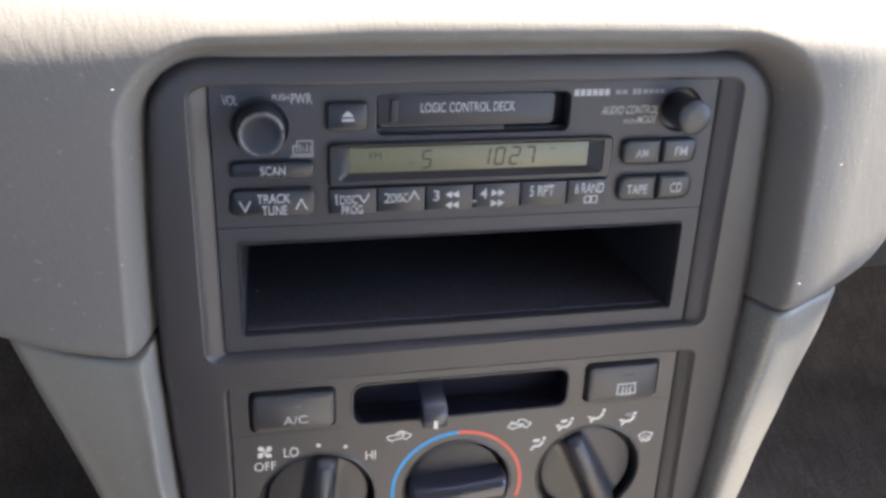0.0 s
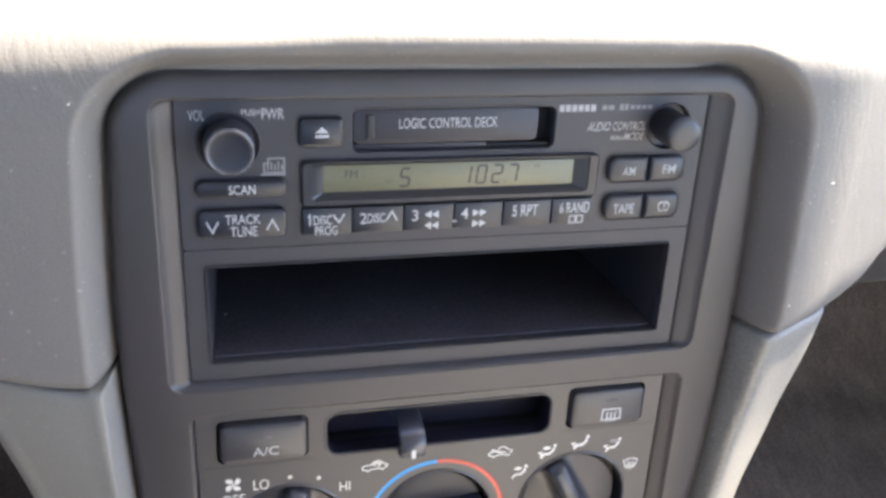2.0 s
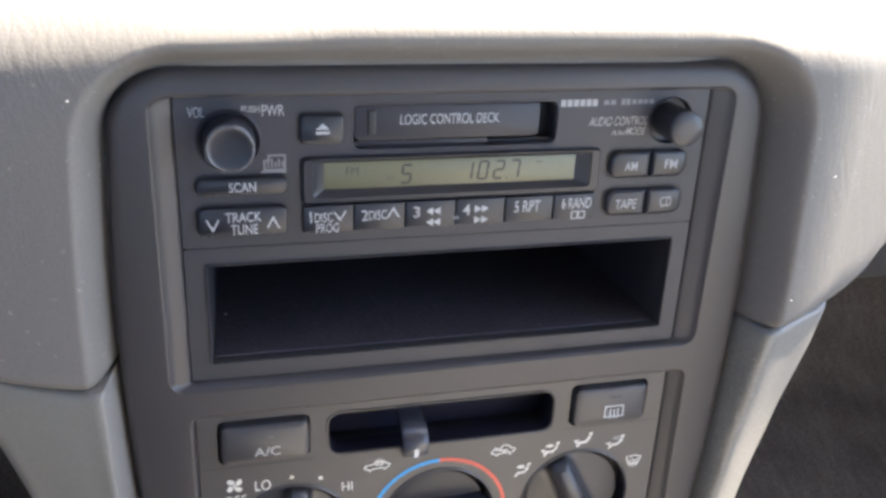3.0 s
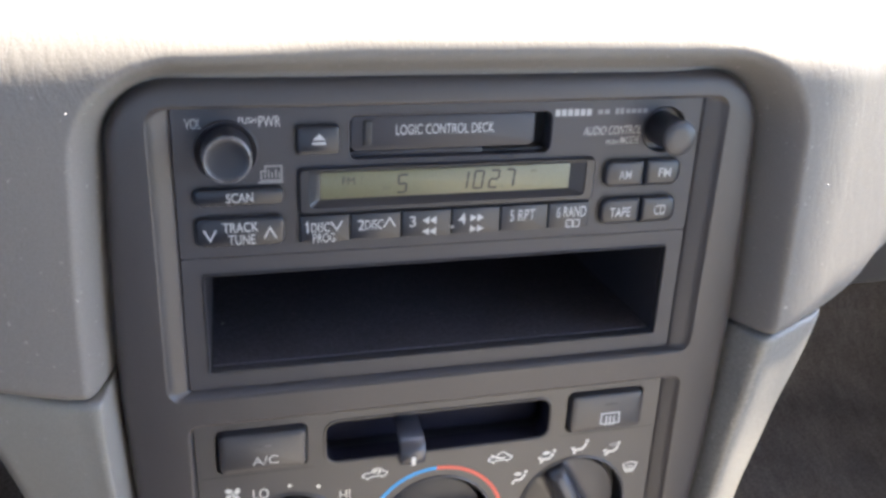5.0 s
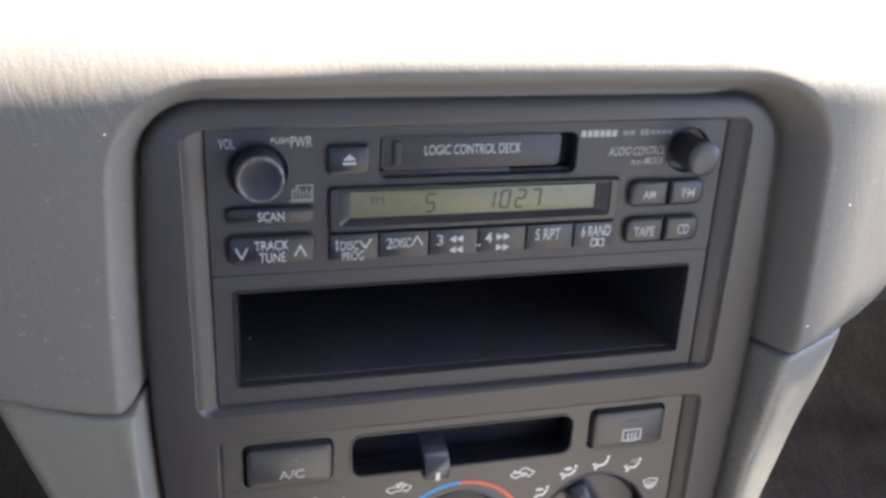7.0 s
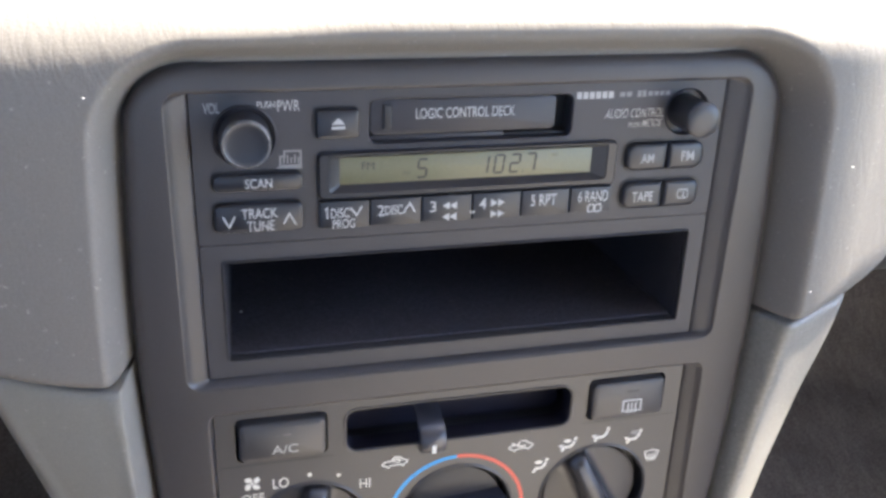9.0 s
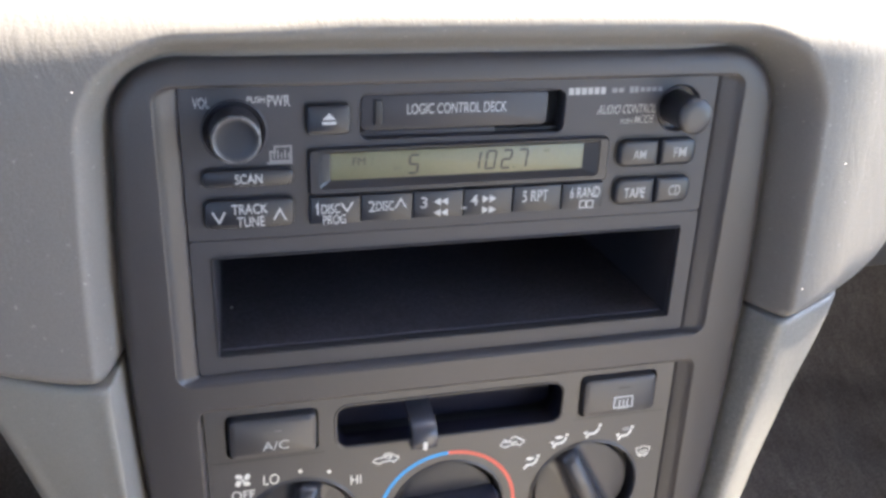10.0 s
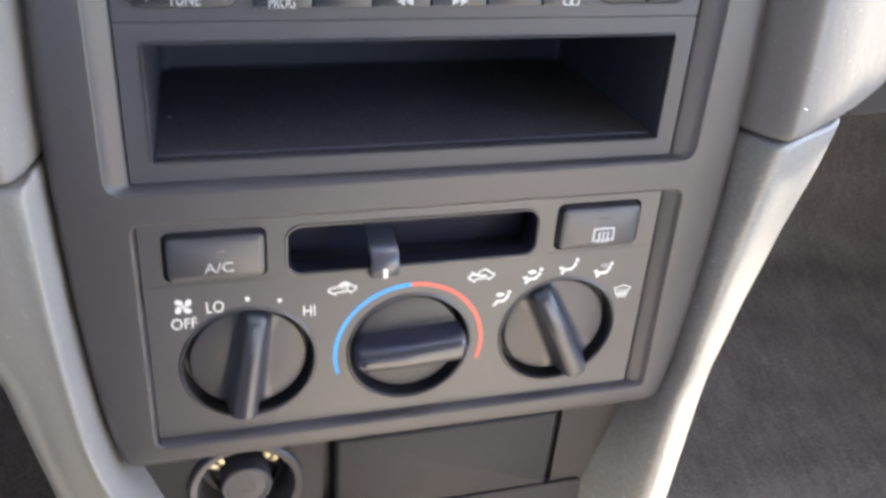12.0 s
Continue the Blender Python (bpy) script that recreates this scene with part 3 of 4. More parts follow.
volume = part("volume_knob", turned(*VC, [(0.0088, -0.003), (0.0087, 0.0015), (0.0083, 0.0092), (0.0081, 0.0103), (0.0075, 0.0110), (0.0069, 0.0107), (0.0061, 0.0103), (0.003, 0.0102), (0.0005, 0.0102)]), M_RADIO, stereo, "satin black volume knob", 50)
part("cap", turned(*VC, [(0.0070, 0.0100), (0.0070, 0.0106), (0.0064, 0.01045), (0.003, 0.0103), (0.0004, 0.0103)]), M_BUTTON, volume, "", 50)
# pale ring puts the sky's highlight on the knob edge into the colour
part("rim", loft([(circle(*VC, 0.00835, 56), 0.0095), (circle(*VC, 0.0084, 56), 0.0101), (circle(*VC, 0.0081, 56), 0.0109), (circle(*VC, 0.0076, 56), 0.0112), (circle(*VC, 0.0072, 56), 0.0109)], False, False), M_RIM, volume, "pale ring standing in for the edge's highlight", 60)
part("collar", loft([(circle(*VC, 0.0112, 56), -0.001), (circle(*VC, 0.0111, 56), 0.0004), (circle(*VC, 0.0106, 56), 0.0007), (circle(*VC, 0.0100, 56), 0.0003), (circle(*VC, 0.0096, 56), -0.0006), (circle(*VC, 0.0085, 56), -0.0008)], False, False), M_RADIO, volume, "", 60)
tone = part("tone_knob", turned(*TC, [(0.0066, -0.006), (0.0066, 0.0105), (0.0068, 0.0112), (0.0069, 0.0124), (0.0066, 0.0132), (0.0059, 0.0136), (0.003, 0.0138), (0.0004, 0.0138)]), M_TONE, stereo, "popped-out dark grey tone knob", 50)
part("collar", loft([(circle(*TC, 0.0094, 48), 0.0), (circle(*TC, 0.0092, 48), 0.0005), (circle(*TC, 0.0087, 48), -0.0005), (circle(*TC, 0.0086, 48), -0.003), (circle(*TC, 0.0064, 48), -0.0031)], False, False), M_RADIO, tone)


def button(parent, u0, v0, u1, v1, r, high=0.0024, mat=M_BUTTON, gap=0.0007, label="", bev=0.0012):
    """A push button with a dark gap round it."""
    b = part("button", pill(u0, v0, u1, v1, -0.002, high, r, bev), mat, parent, label)
    part("gap", fill(rrect(u0 - gap, v0 - gap, u1 + gap, v1 + gap, r + gap), 0.0002), M_GAP, b)
    return b


scan_key = button(stereo, -0.0942, 0.0748, -0.0629, 0.0813, 0.0028)
tune_key = button(stereo, -0.0944, 0.0594, -0.0630, 0.0704, 0.0030)
eject_key = button(stereo, -0.0581, 0.0926, -0.0427, 0.1032, 0.0018)
lettering("SCAN", -0.0831, 0.0761, -0.0738, 0.0796, 0.0024, M_KEYPRINT, scan_key)
lettering("TRACK", -0.0848, 0.0649, -0.0724, 0.0686, 0.0024, M_KEYPRINT, tune_key)
lettering("TUNE", -0.0831, 0.0601, -0.0736, 0.0639, 0.0024, M_KEYPRINT, tune_key)
part("arrow", stroke([(-0.0914, 0.0662), (-0.0893, 0.0621), (-0.0872, 0.0661)], 0.0006, 0.0024), M_KEYPRINT, tune_key)
part("arrow", stroke([(-0.0703, 0.0622), (-0.0682, 0.0661), (-0.0661, 0.0619)], 0.0006, 0.0024), M_KEYPRINT, tune_key)
bm = fill([(-0.0526, 0.0979), (-0.0478, 0.0979), (-0.0502, 0.1002)], 0.0024)
fill([(-0.0526, 0.0962), (-0.0478, 0.0962), (-0.0478, 0.0972), (-0.0526, 0.0972)], 0.0024, bm)
part("eject_mark", bm, M_KEYPRINT, eject_key)
lettering("VOL", -0.0955, 0.1025, -0.0900, 0.1062, 0.0, M_FADED, stereo)
lettering("PUSH", -0.0776, 0.1040, -0.0715, 0.1063, 0.0, M_FADED, stereo)
lettering("PWR", -0.0708, 0.1026, -0.0632, 0.1065, 0.0, M_FADED, stereo)
# disc mark as plain strokes
bm = stroke([(-0.0705, 0.0832), (-0.0705, 0.0866), (-0.0690, 0.0866), (-0.0690, 0.0884), (-0.0634, 0.0884), (-0.0634, 0.0832)], 0.0007, 0.0, True)
for k in range(5):
    u = -0.0692 + k * 0.00125
    stroke([(u, 0.0840), (u, 0.0872 if k % 2 else 0.0862)], 0.0006, 0.0, bm=bm)
stroke([(-0.0718, 0.0824), (-0.0630, 0.0824)], 0.0009, 0.0, bm=bm)
part("disc_mark", bm, M_DIM, stereo)
# maker's and noise reduction marks as plain bars
for a, b, lo, hi in ((0.0388, 0.0540, 0.1036, 0.1062), (0.0560, 0.0615, 0.1040, 0.1058), (0.0632, 0.0648, 0.1038, 0.1062), (0.0652, 0.0668, 0.1038, 0.1062), (0.0676, 0.0772, 0.1041, 0.1058)):
    n_bars = max(1, round((b - a) / 0.0025))
    for k in range(n_bars):
        x0 = a + (b - a) * k / n_bars
        x1 = a + (b - a) * (k + (0.78 if n_bars > 1 else 1)) / n_bars
        part("bar", fill([(x0, lo), (x1, lo), (x1, hi), (x0, hi)], 0.0), M_FADED if a < 0.05 else M_DIM, stereo)
lettering("AUDIO CONTROL", 0.0508, 0.0958, 0.0750, 0.0993, 0.0, M_FADED, stereo, slant=0.25)
lettering("PUSH", 0.0607, 0.0919, 0.0660, 0.0939, 0.0, M_FADED, stereo, slant=0.25)
lettering("MODE", 0.0664, 0.0919, 0.0748, 0.0950, 0.0, M_FADED, stereo, slant=0.25)

# display
display = part("display", loft([(rrect(-0.0578, 0.0700, 0.0568, 0.0874, 0.0022), -0.001), (rrect(-0.0578, 0.0700, 0.0568, 0.0874, 0.0022), 0.0012), (rrect(-0.0578, 0.0700, 0.0568, 0.0874, 0.0022, 6, 0.0008), 0.0022),
                                (rrect(-0.0536, 0.0727, 0.0524, 0.0866, 0.0016, 6, -0.0004), 0.0022), (rrect(-0.0536, 0.0727, 0.0524, 0.0866, 0.0016), 0.0017),
                                (rrect(-0.0498, 0.0750, 0.0468, 0.0852, 0.0006), 0.00035)], False, False), M_BUTTON, stereo)
part("screen", pill(-0.0497, 0.0751, 0.0467, 0.0851, -0.002, 0.0004, 0.0005, 0.0001), M_LCD, display, "olive green liquid crystal screen")
LW = 0.0004
DIGITS = {"0": "abcdef", "1": "bc", "2": "abged", "7": "abc", "5": "afgcd"}


def seven(ch, u0, v0, wide, high, mat, lean=0.12, thick=0.0008):
    """A seven-segment digit."""
    P = {k: (u0 + x * wide + lean * y * high, v0 + y * high) for k, (x, y) in dict(tl=(0, 1), tr=(1, 1), ml=(0, 0.5), mr=(1, 0.5), bl=(0, 0), br=(1, 0)).items()}
    S = dict(a=("tl", "tr"), b=("tr", "mr"), c=("mr", "br"), d=("bl", "br"), e=("ml", "bl"), f=("tl", "ml"), g=("ml", "mr"))
    for s in DIGITS[ch]:
        a, b = (Vector(P[k]) for k in S[s])
        g = (b - a).normalized() * 0.0002
        part("segment", stroke([a + g, b - g], thick, LW), mat, display)


part("segment", fill(circle(0.0192, 0.0770, 0.0003, 10), LW), M_SEG, display)
seven("5", -0.0215, 0.0765, 0.0033, 0.0068, M_SEG)
for ch, u in (("1", 0.0018), ("0", 0.0078), ("2", 0.0140), ("7", 0.0202)):
    seven(ch, u, 0.0768, 0.0034, 0.0068, M_SEG)
lettering("FM", -0.0418, 0.0803, -0.0372, 0.0832, LW, M_SEG, display, bold=0.0)
part("segment", stroke([(-0.0348, 0.0803), (-0.0346, 0.0832)], 0.0006, LW), M_GHOST, display)
part("segment", fill([(-0.0268, 0.0777), (-0.0238, 0.0777), (-0.0238, 0.0792), (-0.0268, 0.0792)], LW), M_GHOST, display)
part("segment", fill([(0.0305, 0.0822), (0.0330, 0.0822), (0.0330, 0.0834), (0.0305, 0.0834)], LW), M_GHOST, display)
# preset keys
PRESET_EDGES = [-0.0576, -0.0391, -0.0198, -0.0003, 0.0191, 0.0388, 0.0560]
presets = []
for a, b in zip(PRESET_EDGES, PRESET_EDGES[1:]):
    presets.append(button(stereo, a + 0.0002, 0.0590, b - 0.0002, 0.0694, 0.0005, high=0.0018, gap=0.0002, bev=0.0004))
KW = 0.0018
part("figure_one", stroke([(-0.0554, 0.0661), (-0.0547, 0.0670), (-0.0547, 0.0629)], 0.0006, KW), M_KEYPRINT, presets[0])
lettering("DISC", -0.0534, 0.0630, -0.0466, 0.0667, KW, M_KEYPRINT, presets[0])
lettering("PROG", -0.0528, 0.0589, -0.0446, 0.0625, KW, M_KEYPRINT, presets[0])
part("arrow", stroke([(-0.0462, 0.0668), (-0.0441, 0.0636), (-0.0420, 0.0670)], 0.0006, KW), M_KEYPRINT, presets[0])
lettering("2", -0.0362, 0.0628, -0.0338, 0.0670, KW, M_KEYPRINT, presets[1])
lettering("DISC", -0.0335, 0.0630, -0.0268, 0.0667, KW, M_KEYPRINT, presets[1])
part("arrow", stroke([(-0.0264, 0.0636), (-0.0243, 0.0672), (-0.0222, 0.0636)], 0.0006, KW), M_KEYPRINT, presets[1])
lettering("3", -0.0167, 0.0630, -0.0142, 0.0673, KW, M_FADED, presets[2])
lettering("4", 0.0024, 0.0630, 0.0053, 0.0674, KW, M_KEYPRINT, presets[3])
for u, s in ((-0.0118, -1), (0.0071, 1)):
    for v in (0.0653, 0.0609):
        bm = bmesh.new()
        for k in (0, 1):
            x = u + k * 0.0028
            tri = [(x, v - 0.0015), (x, v + 0.0015), (x + 0.0027, v)] if s > 0 else [(x + 0.0027, v - 0.0015), (x + 0.0027, v + 0.0015), (x, v)]
            fill(tri, KW, bm)
        part("arrow", bm, M_KEYPRINT, presets[2 if s < 0 else 3])
part("line_mark", stroke([(-0.0010, 0.0622), (0.0008, 0.0622)], 0.0008, KW), M_FADED, presets[3])
lettering("5 RPT", 0.0230, 0.0630, 0.0333, 0.0676, KW, M_KEYPRINT, presets[4])
lettering("6 RAND", 0.0423, 0.0634, 0.0546, 0.0679, KW, M_KEYPRINT, presets[5])
bm = stroke(rrect(0.0467, 0.0593, 0.0492, 0.0622, 0.0003, 1), 0.0005, KW, True)
stroke(rrect(0.0496, 0.0593, 0.0521, 0.0622, 0.0003, 1), 0.0005, KW, True, bm)
part("square_mark", bm, M_KEYPRINT, presets[5])


def key_pair(v0, v1, words):
    """Two keys side by side in one rounded surround."""
    part("gap", fill(rrect(0.0596, v0 - 0.0009, 0.0944, v1 + 0.0009, 0.0048), 0.0002), M_GAP, stereo)
    r, n = 0.0040, 6
    for u0, u1, left in ((0.0606, 0.0776, True), (0.0781, 0.0934, False)):
        def outline(i):
            o = rrect(u0, v0, u1, v1, r, n, i)
            q = (n + 1)
            sharp = rrect(u0, v0, u1, v1, 0.0005, n, i)
            return [sharp[k] if (k // q in (0, 3)) == left else o[k] for k in range(4 * q)]
        key = part("button", loft([(outline(0), -0.001), (outline(0), 0.0012), (outline(0.0003), 0.0018), (outline(0.0009), 0.0022), (outline(0.0016), 0.0024)]), M_BUTTON, stereo)
        text, x0, x1, a, b = words[0 if left else 1]
        lettering(text, x0, a, x1, b, 0.0024, M_KEYPRINT, key)


key_pair(0.0750, 0.0860, (("AM", 0.0667, 0.0720, 0.0782, 0.0818), ("FM", 0.0838, 0.0891, 0.0784, 0.0822)))
key_pair(0.0594, 0.0704, (("TAPE", 0.0646, 0.0736, 0.0624, 0.0665), ("CD", 0.0839, 0.0889, 0.0625, 0.0668)))

# ---------------- storage pocket under the stereo ----------------
pocket = thing("storage_pocket", "empty black storage pocket with a charcoal rim", "storage pocket")
part("rim", plate(rrect(-0.1, 0.0, 0.1, 0.0543, 0.001), [rrect(-0.0930, 0.0068, 0.0932, 0.0482, 0.0012)], 0.0, 0.01), M_RADIO, pocket)
g = lambda i: rrect(-0.0930, 0.0068, 0.0932, 0.0482, 0.0012, 6, i)
part("lip", loft([(g(0.0), -0.0004), (g(0.0), 0.0006), (g(0.0004), 0.0009), (g(0.0008), 0.0005), (g(0.0009), -0.0026)], False, False), M_TONE, pocket)
g2 = lambda i: rrect(-0.0921, 0.0077, 0.0923, 0.0474, 0.0012, 6, i)
part("box", loft([(g2(0.0001), -0.0024), (g2(0.0003), -0.0034), (rrect(-0.0892, 0.0079, 0.0894, 0.0466, 0.0022), -0.086), (rrect(-0.0880, 0.0084, 0.0882, 0.0460, 0.0022), -0.0905), (rrect(-0.0862, 0.0096, 0.0864, 0.0448, 0.0022), -0.092)], False, True), M_TRAY, pocket)

# added floor sheet; besides its dust, a lighter colour lifts the pocket's shade
bm = bmesh.new()
sheet_low = [bm.verts.new((u, 0.0075, w)) for u, w in ((-0.0912, -0.0036), (0.0914, -0.0036), (0.0886, -0.0885), (-0.0884, -0.0885))]
sheet_top = [bm.verts.new((v.co.x, v.co.y + 0.0009, v.co.z)) for v in sheet_low]
bridge(bm, sheet_low, sheet_top)
bm.faces.new(sheet_low[::-1])
bm.faces.new(sheet_top)
part("floor_sheet", bm, M_POCKET_FLOOR, pocket, "dusty added floor sheet, lighter than the box to lift its shade")
speck = part("lint", loft([([(-0.0862 + r * math.cos(a), -0.0380 + 0.7 * r * math.sin(a)) for a in np.linspace(0, 2 * math.pi, 8, endpoint=False)], z) for r, z in ((0.0005, 0.0), (0.0005, 0.0003), (0.0002, 0.0006))]), M_FADED, pocket, "pale speck of lint")
speck.matrix_basis = Matrix(((1, 0, 0, 0), (0, 0, 1, 0.0084), (0, 1, 0, 0), (0, 0, 0, 1)))

# ---------------- climate control panel ----------------
climate = thing("climate_panel", "dark grey climate control panel with three rotary knobs", "climate control")
DIALS = ((-0.0642, -0.0788, 0.0252), (-0.0006, -0.0792, 0.0248), (0.0633, -0.0785, 0.0252))
SLOT = (-0.0489, -0.0403, 0.0488, -0.0203)
part("faceplate", plate(rrect(-0.1, -0.1106, 0.1, -0.0156, 0.001), [rrect(*SLOT, 0.0052), rrect(-0.0925, -0.0394, -0.0560, -0.0193, 0.003), rrect(0.0562, -0.0392, 0.0922, -0.0188, 0.003)] + [circle(*d, 64) for d in DIALS], 0.0, 0.010), M_CLIMATE, climate)
part("housing", plate(rrect(-0.0995, -0.11, 0.0995, -0.016, 0.001), [rrect(-0.0488, -0.0402, 0.0487, -0.0204, 0.005)], -0.0095, 0.08), M_GAP, climate)
part("slot_lining", loft([(rrect(-0.0488, -0.0402, 0.0487, -0.0204, 0.005), -0.009), (rrect(-0.0488, -0.0402, 0.0487, -0.0204, 0.005), -0.016)], False, True), M_SLOT, climate)
part("seam_line", stroke([(-0.0985, -0.0409), (-0.054, -0.0409)], 0.0003, 0.0), M_GAP, climate)
part("seam_line", stroke([(0.0545, -0.0405), (0.0985, -0.0405)], 0.0003, 0.0), M_GAP, climate)
# button holes lined in black: the gap's shade is in the colour
for box in ((-0.0925, -0.0394, -0.0560, -0.0193), (0.0562, -0.0392, 0.0922, -0.0188)):
    part("gap", loft([(rrect(*box, 0.003, 6, 0.0001), -0.0003), (rrect(*box, 0.003, 6, 0.0001), -0.0092)], False, False), M_GAP, climate)
ac = part("button", pill(-0.0915, -0.0387, -0.0566, -0.0203, -0.006, 0.0030, 0.0030, 0.0026), M_CLIMATE, climate)
part("lamp", fill([(-0.0775, -0.0268), (-0.0708, -0.0268), (-0.0708, -0.0260), (-0.0775, -0.0260)], 0.0030), M_RIM, ac)
lettering("A/C", -0.0785, -0.0350, -0.0682, -0.0310, 0.0030, M_KEYPRINT, ac)
heat = part("button", pill(0.0572, -0.0385, 0.0913, -0.0198, -0.006, 0.0030, 0.0030, 0.0026), M_CLIMATE, climate)
part("lamp", fill([(0.0730, -0.0250), (0.0785, -0.0250), (0.0785, -0.0244), (0.0730, -0.0244)], 0.0030), M_GAP, heat)
bm = stroke([(0.0716, -0.0346), (0.0718, -0.0294), (0.0800, -0.0294), (0.0803, -0.0346)], 0.0008, 0.0030, True)
for u in (0.0742, 0.0760, 0.0778):
    stroke([(u - 0.0003, -0.0358), (u + 0.0002, -0.0340), (u - 0.0002, -0.0324), (u + 0.0002, -0.0308)], 0.0008, 0.00302, bm=bm)
part("rear_window_mark", bm, M_KEYPRINT, heat)
# slide lever
h = lambda i: rrect(*SLOT, 0.0052, 6, i)
part("slot_rim", loft([(h(-0.0007), 0.0001), (h(-0.0004), 0.0005), (h(0.0003), 0.0003), (h(0.0005), -0.0006)], False, False), M_CLIMATE, climate)
# slot wall darker than the faceplate, to carry the recess's shade
part("slot_wall", loft([(h(0.0005), -0.0006), (h(0.0006), -0.0092)], False, False), M_SLOT, climate)

part("slot_rail", pill(-0.0480, -0.0236, 0.0480, -0.0222, -0.009, -0.0050, 0.0005), M_KNOB, climate)
lever = bmesh.new()
prof = [(-0.0205, -0.014), (-0.0207, -0.0098), (-0.0230, -0.0094), (-0.0250, -0.0088), (-0.0262, -0.0074), (-0.0270, -0.0048), (-0.0279, -0.0006), (-0.0291, 0.0038), (-0.0309, 0.0070), (-0.0332, 0.0085), (-0.0362, 0.0090), (-0.0388, 0.0086), (-0.0402, 0.0074), (-0.0410, 0.0045), (-0.0411, -0.002)]
rows_l = []
for v, w in prof:
    rows_l.append([lever.verts.new((u, v, w - dw)) for u, dw in ((-0.0191, 0.006), (-0.0191, 0.0008), (-0.0189, 0.0003), (-0.0185, 0.0), (-0.0091, 0.0), (-0.0087, 0.0003), (-0.0085, 0.0008), (-0.0085, 0.006))])
for a, b in zip(rows_l, rows_l[1:]):
    for j in range(7):
        lever.faces.new((a[j], a[j + 1], b[j + 1], b[j]))
lever_ob = part("slide_lever", lever, M_LEVER, climate, "satin grey slide lever", 45)
part("pointer", fill([(-0.0147, -0.0397), (-0.0130, -0.0397), (-0.0130, -0.0358), (-0.0147, -0.0358)], 0.0091), M_PRINT, lever_ob)

# knobs
def dial(cu, cv, r, angle, half_low, half_top, length, heights, mat, grip_mat, words, flare=True):
    """A rotary knob: a sunken disc with a wedge-shaped grip across it."""
    d = part("knob", turned(cu, cv, [(r - 0.0028, -0.009), (r - 0.0028, -0.0046), (r - 0.0032, -0.0037), (r - 0.0045, -0.0033), (r - 0.014, -0.0031), (0.0005, -0.0031)], 64), mat, climate, words, 40)
    part("ring", loft([(circle(cu, cv, r + 0.0011, 64), 0.0001), (circle(cu, cv, r + 0.0007, 64), 0.0006), (circle(cu, cv, r + 0.0001, 64), 0.0006), (circle(cu, cv, r - 0.0004, 64), -0.0006)], False, False), M_CLIMATE, d, "", 60)
    # hole wall blackened, so the shade round the disc is painted in
    part("well", loft([(circle(cu, cv, r - 0.0004, 64), -0.0006), (circle(cu, cv, r - 0.0005, 64), -0.0090), (circle(cu, cv, r - 0.004, 64), -0.0091)], False, False), M_GAP, d, "", 60)
    ca, sa = math.cos(radians(angle)), math.sin(radians(angle))
    at = lambda x, y: (cu + x * ca - y * sa, cv + x * sa + y * ca)
    low, mid, top = heights
    floor_w = -0.0033

    def crest(y):
        return low + (mid - low) * (y + 1) if y < 0 else mid + (top - mid) * y ** 1.7

    bm = bmesh.new()
    rows = []
    n = 36
    right = ((0.3, 0.985), (0.56, 0.945), (0.76, 0.88), (0.91, 0.78), (1.02, 0.62), (1.11, 0.42), (1.22, 0.17), (1.45, 0.05), (1.8, 0.012), (2.3, 0.0))
    right = right if flare else right[:7] + ((1.33, 0.0),)
    section = tuple((-x, h) for x, h in right[::-1]) + ((0, 1.0),) + right
    for i in range(n + 1):
        y = -1 + 2 * i / n
        half = half_low + (half_top - half_low) * (y + 1) / 2
        near = max(0.0, (abs(y) - 0.86) / 0.14)
        end = math.sqrt(max(0.0, 1 - near * near))
        tall = (crest(y) - floor_w) * (0.25 + 0.75 * end) if near < 1 else (crest(y) - floor_w) * 0.22
        row = []
        for x, h in section:
            squeeze = 1.0 if near == 0 else (0.62 + 0.38 * end)
            px = x * half * squeeze
            py = y * length
            lim = math.sqrt(max(1e-9, (r - 0.0036) ** 2 - min(py * py, (r - 0.0042) ** 2)))
            if abs(x) > 1.3:
                px = max(-max(lim, 1.2 * half * squeeze), min(max(lim, 1.2 * half * squeeze), px))
            row.append(bm.verts.new((*at(px, py), floor_w + tall * h)))
        rows.append(row)
    for a, b in zip(rows, rows[1:]):
        for j in range(len(a) - 1):
            bm.faces.new((a[j], a[j + 1], b[j + 1], b[j]))
    for row in (rows[0], rows[-1]):
        foot = [bm.verts.new((v.co.x, v.co.y, floor_w - 0.001)) for v in row]
        for j in range(len(row) - 1):
            bm.faces.new((row[j], row[j + 1], foot[j + 1], foot[j]))
    part("grip", bm, grip_mat, d, angle=55)
    return d, at, crest, length


def pointer(made, y0, y1, half):
    """The long oval window near the pointing end of a grip."""
    d, at, crest, length = made
    out = rrect(-half, y0 * length, half, y1 * length, half, 5)
    bm = bmesh.new()
    lift = lambda y: crest(y / length) * 1.003 + 0.0003
    a = [bm.verts.new((*at(x, y), lift(y) - 0.0006)) for x, y in out]
    b = [bm.verts.new((*at(x, y), lift(y) + 0.0002)) for x, y in out]
    c = [bm.verts.new((*at(x * 0.7, y0 * length + half + (y - y0 * length - half) * 0.97), lift(y) + 0.0003)) for x, y in out]
    bridge(bm, a, b)
    bridge(bm, b, c)
    bm.faces.new(c)
    part("pointer", bm, M_WINDOW, d, "grey translucent pointer window", 60)


made = dial(*DIALS[0], -9.0, 0.0052, 0.0041, 0.0232, (0.0098, 0.0085, 0.0030), M_DIAL, M_GRIP, "dark grey fan speed knob with a raised grip")
pointer(made, 0.42, 0.88, 0.0014)
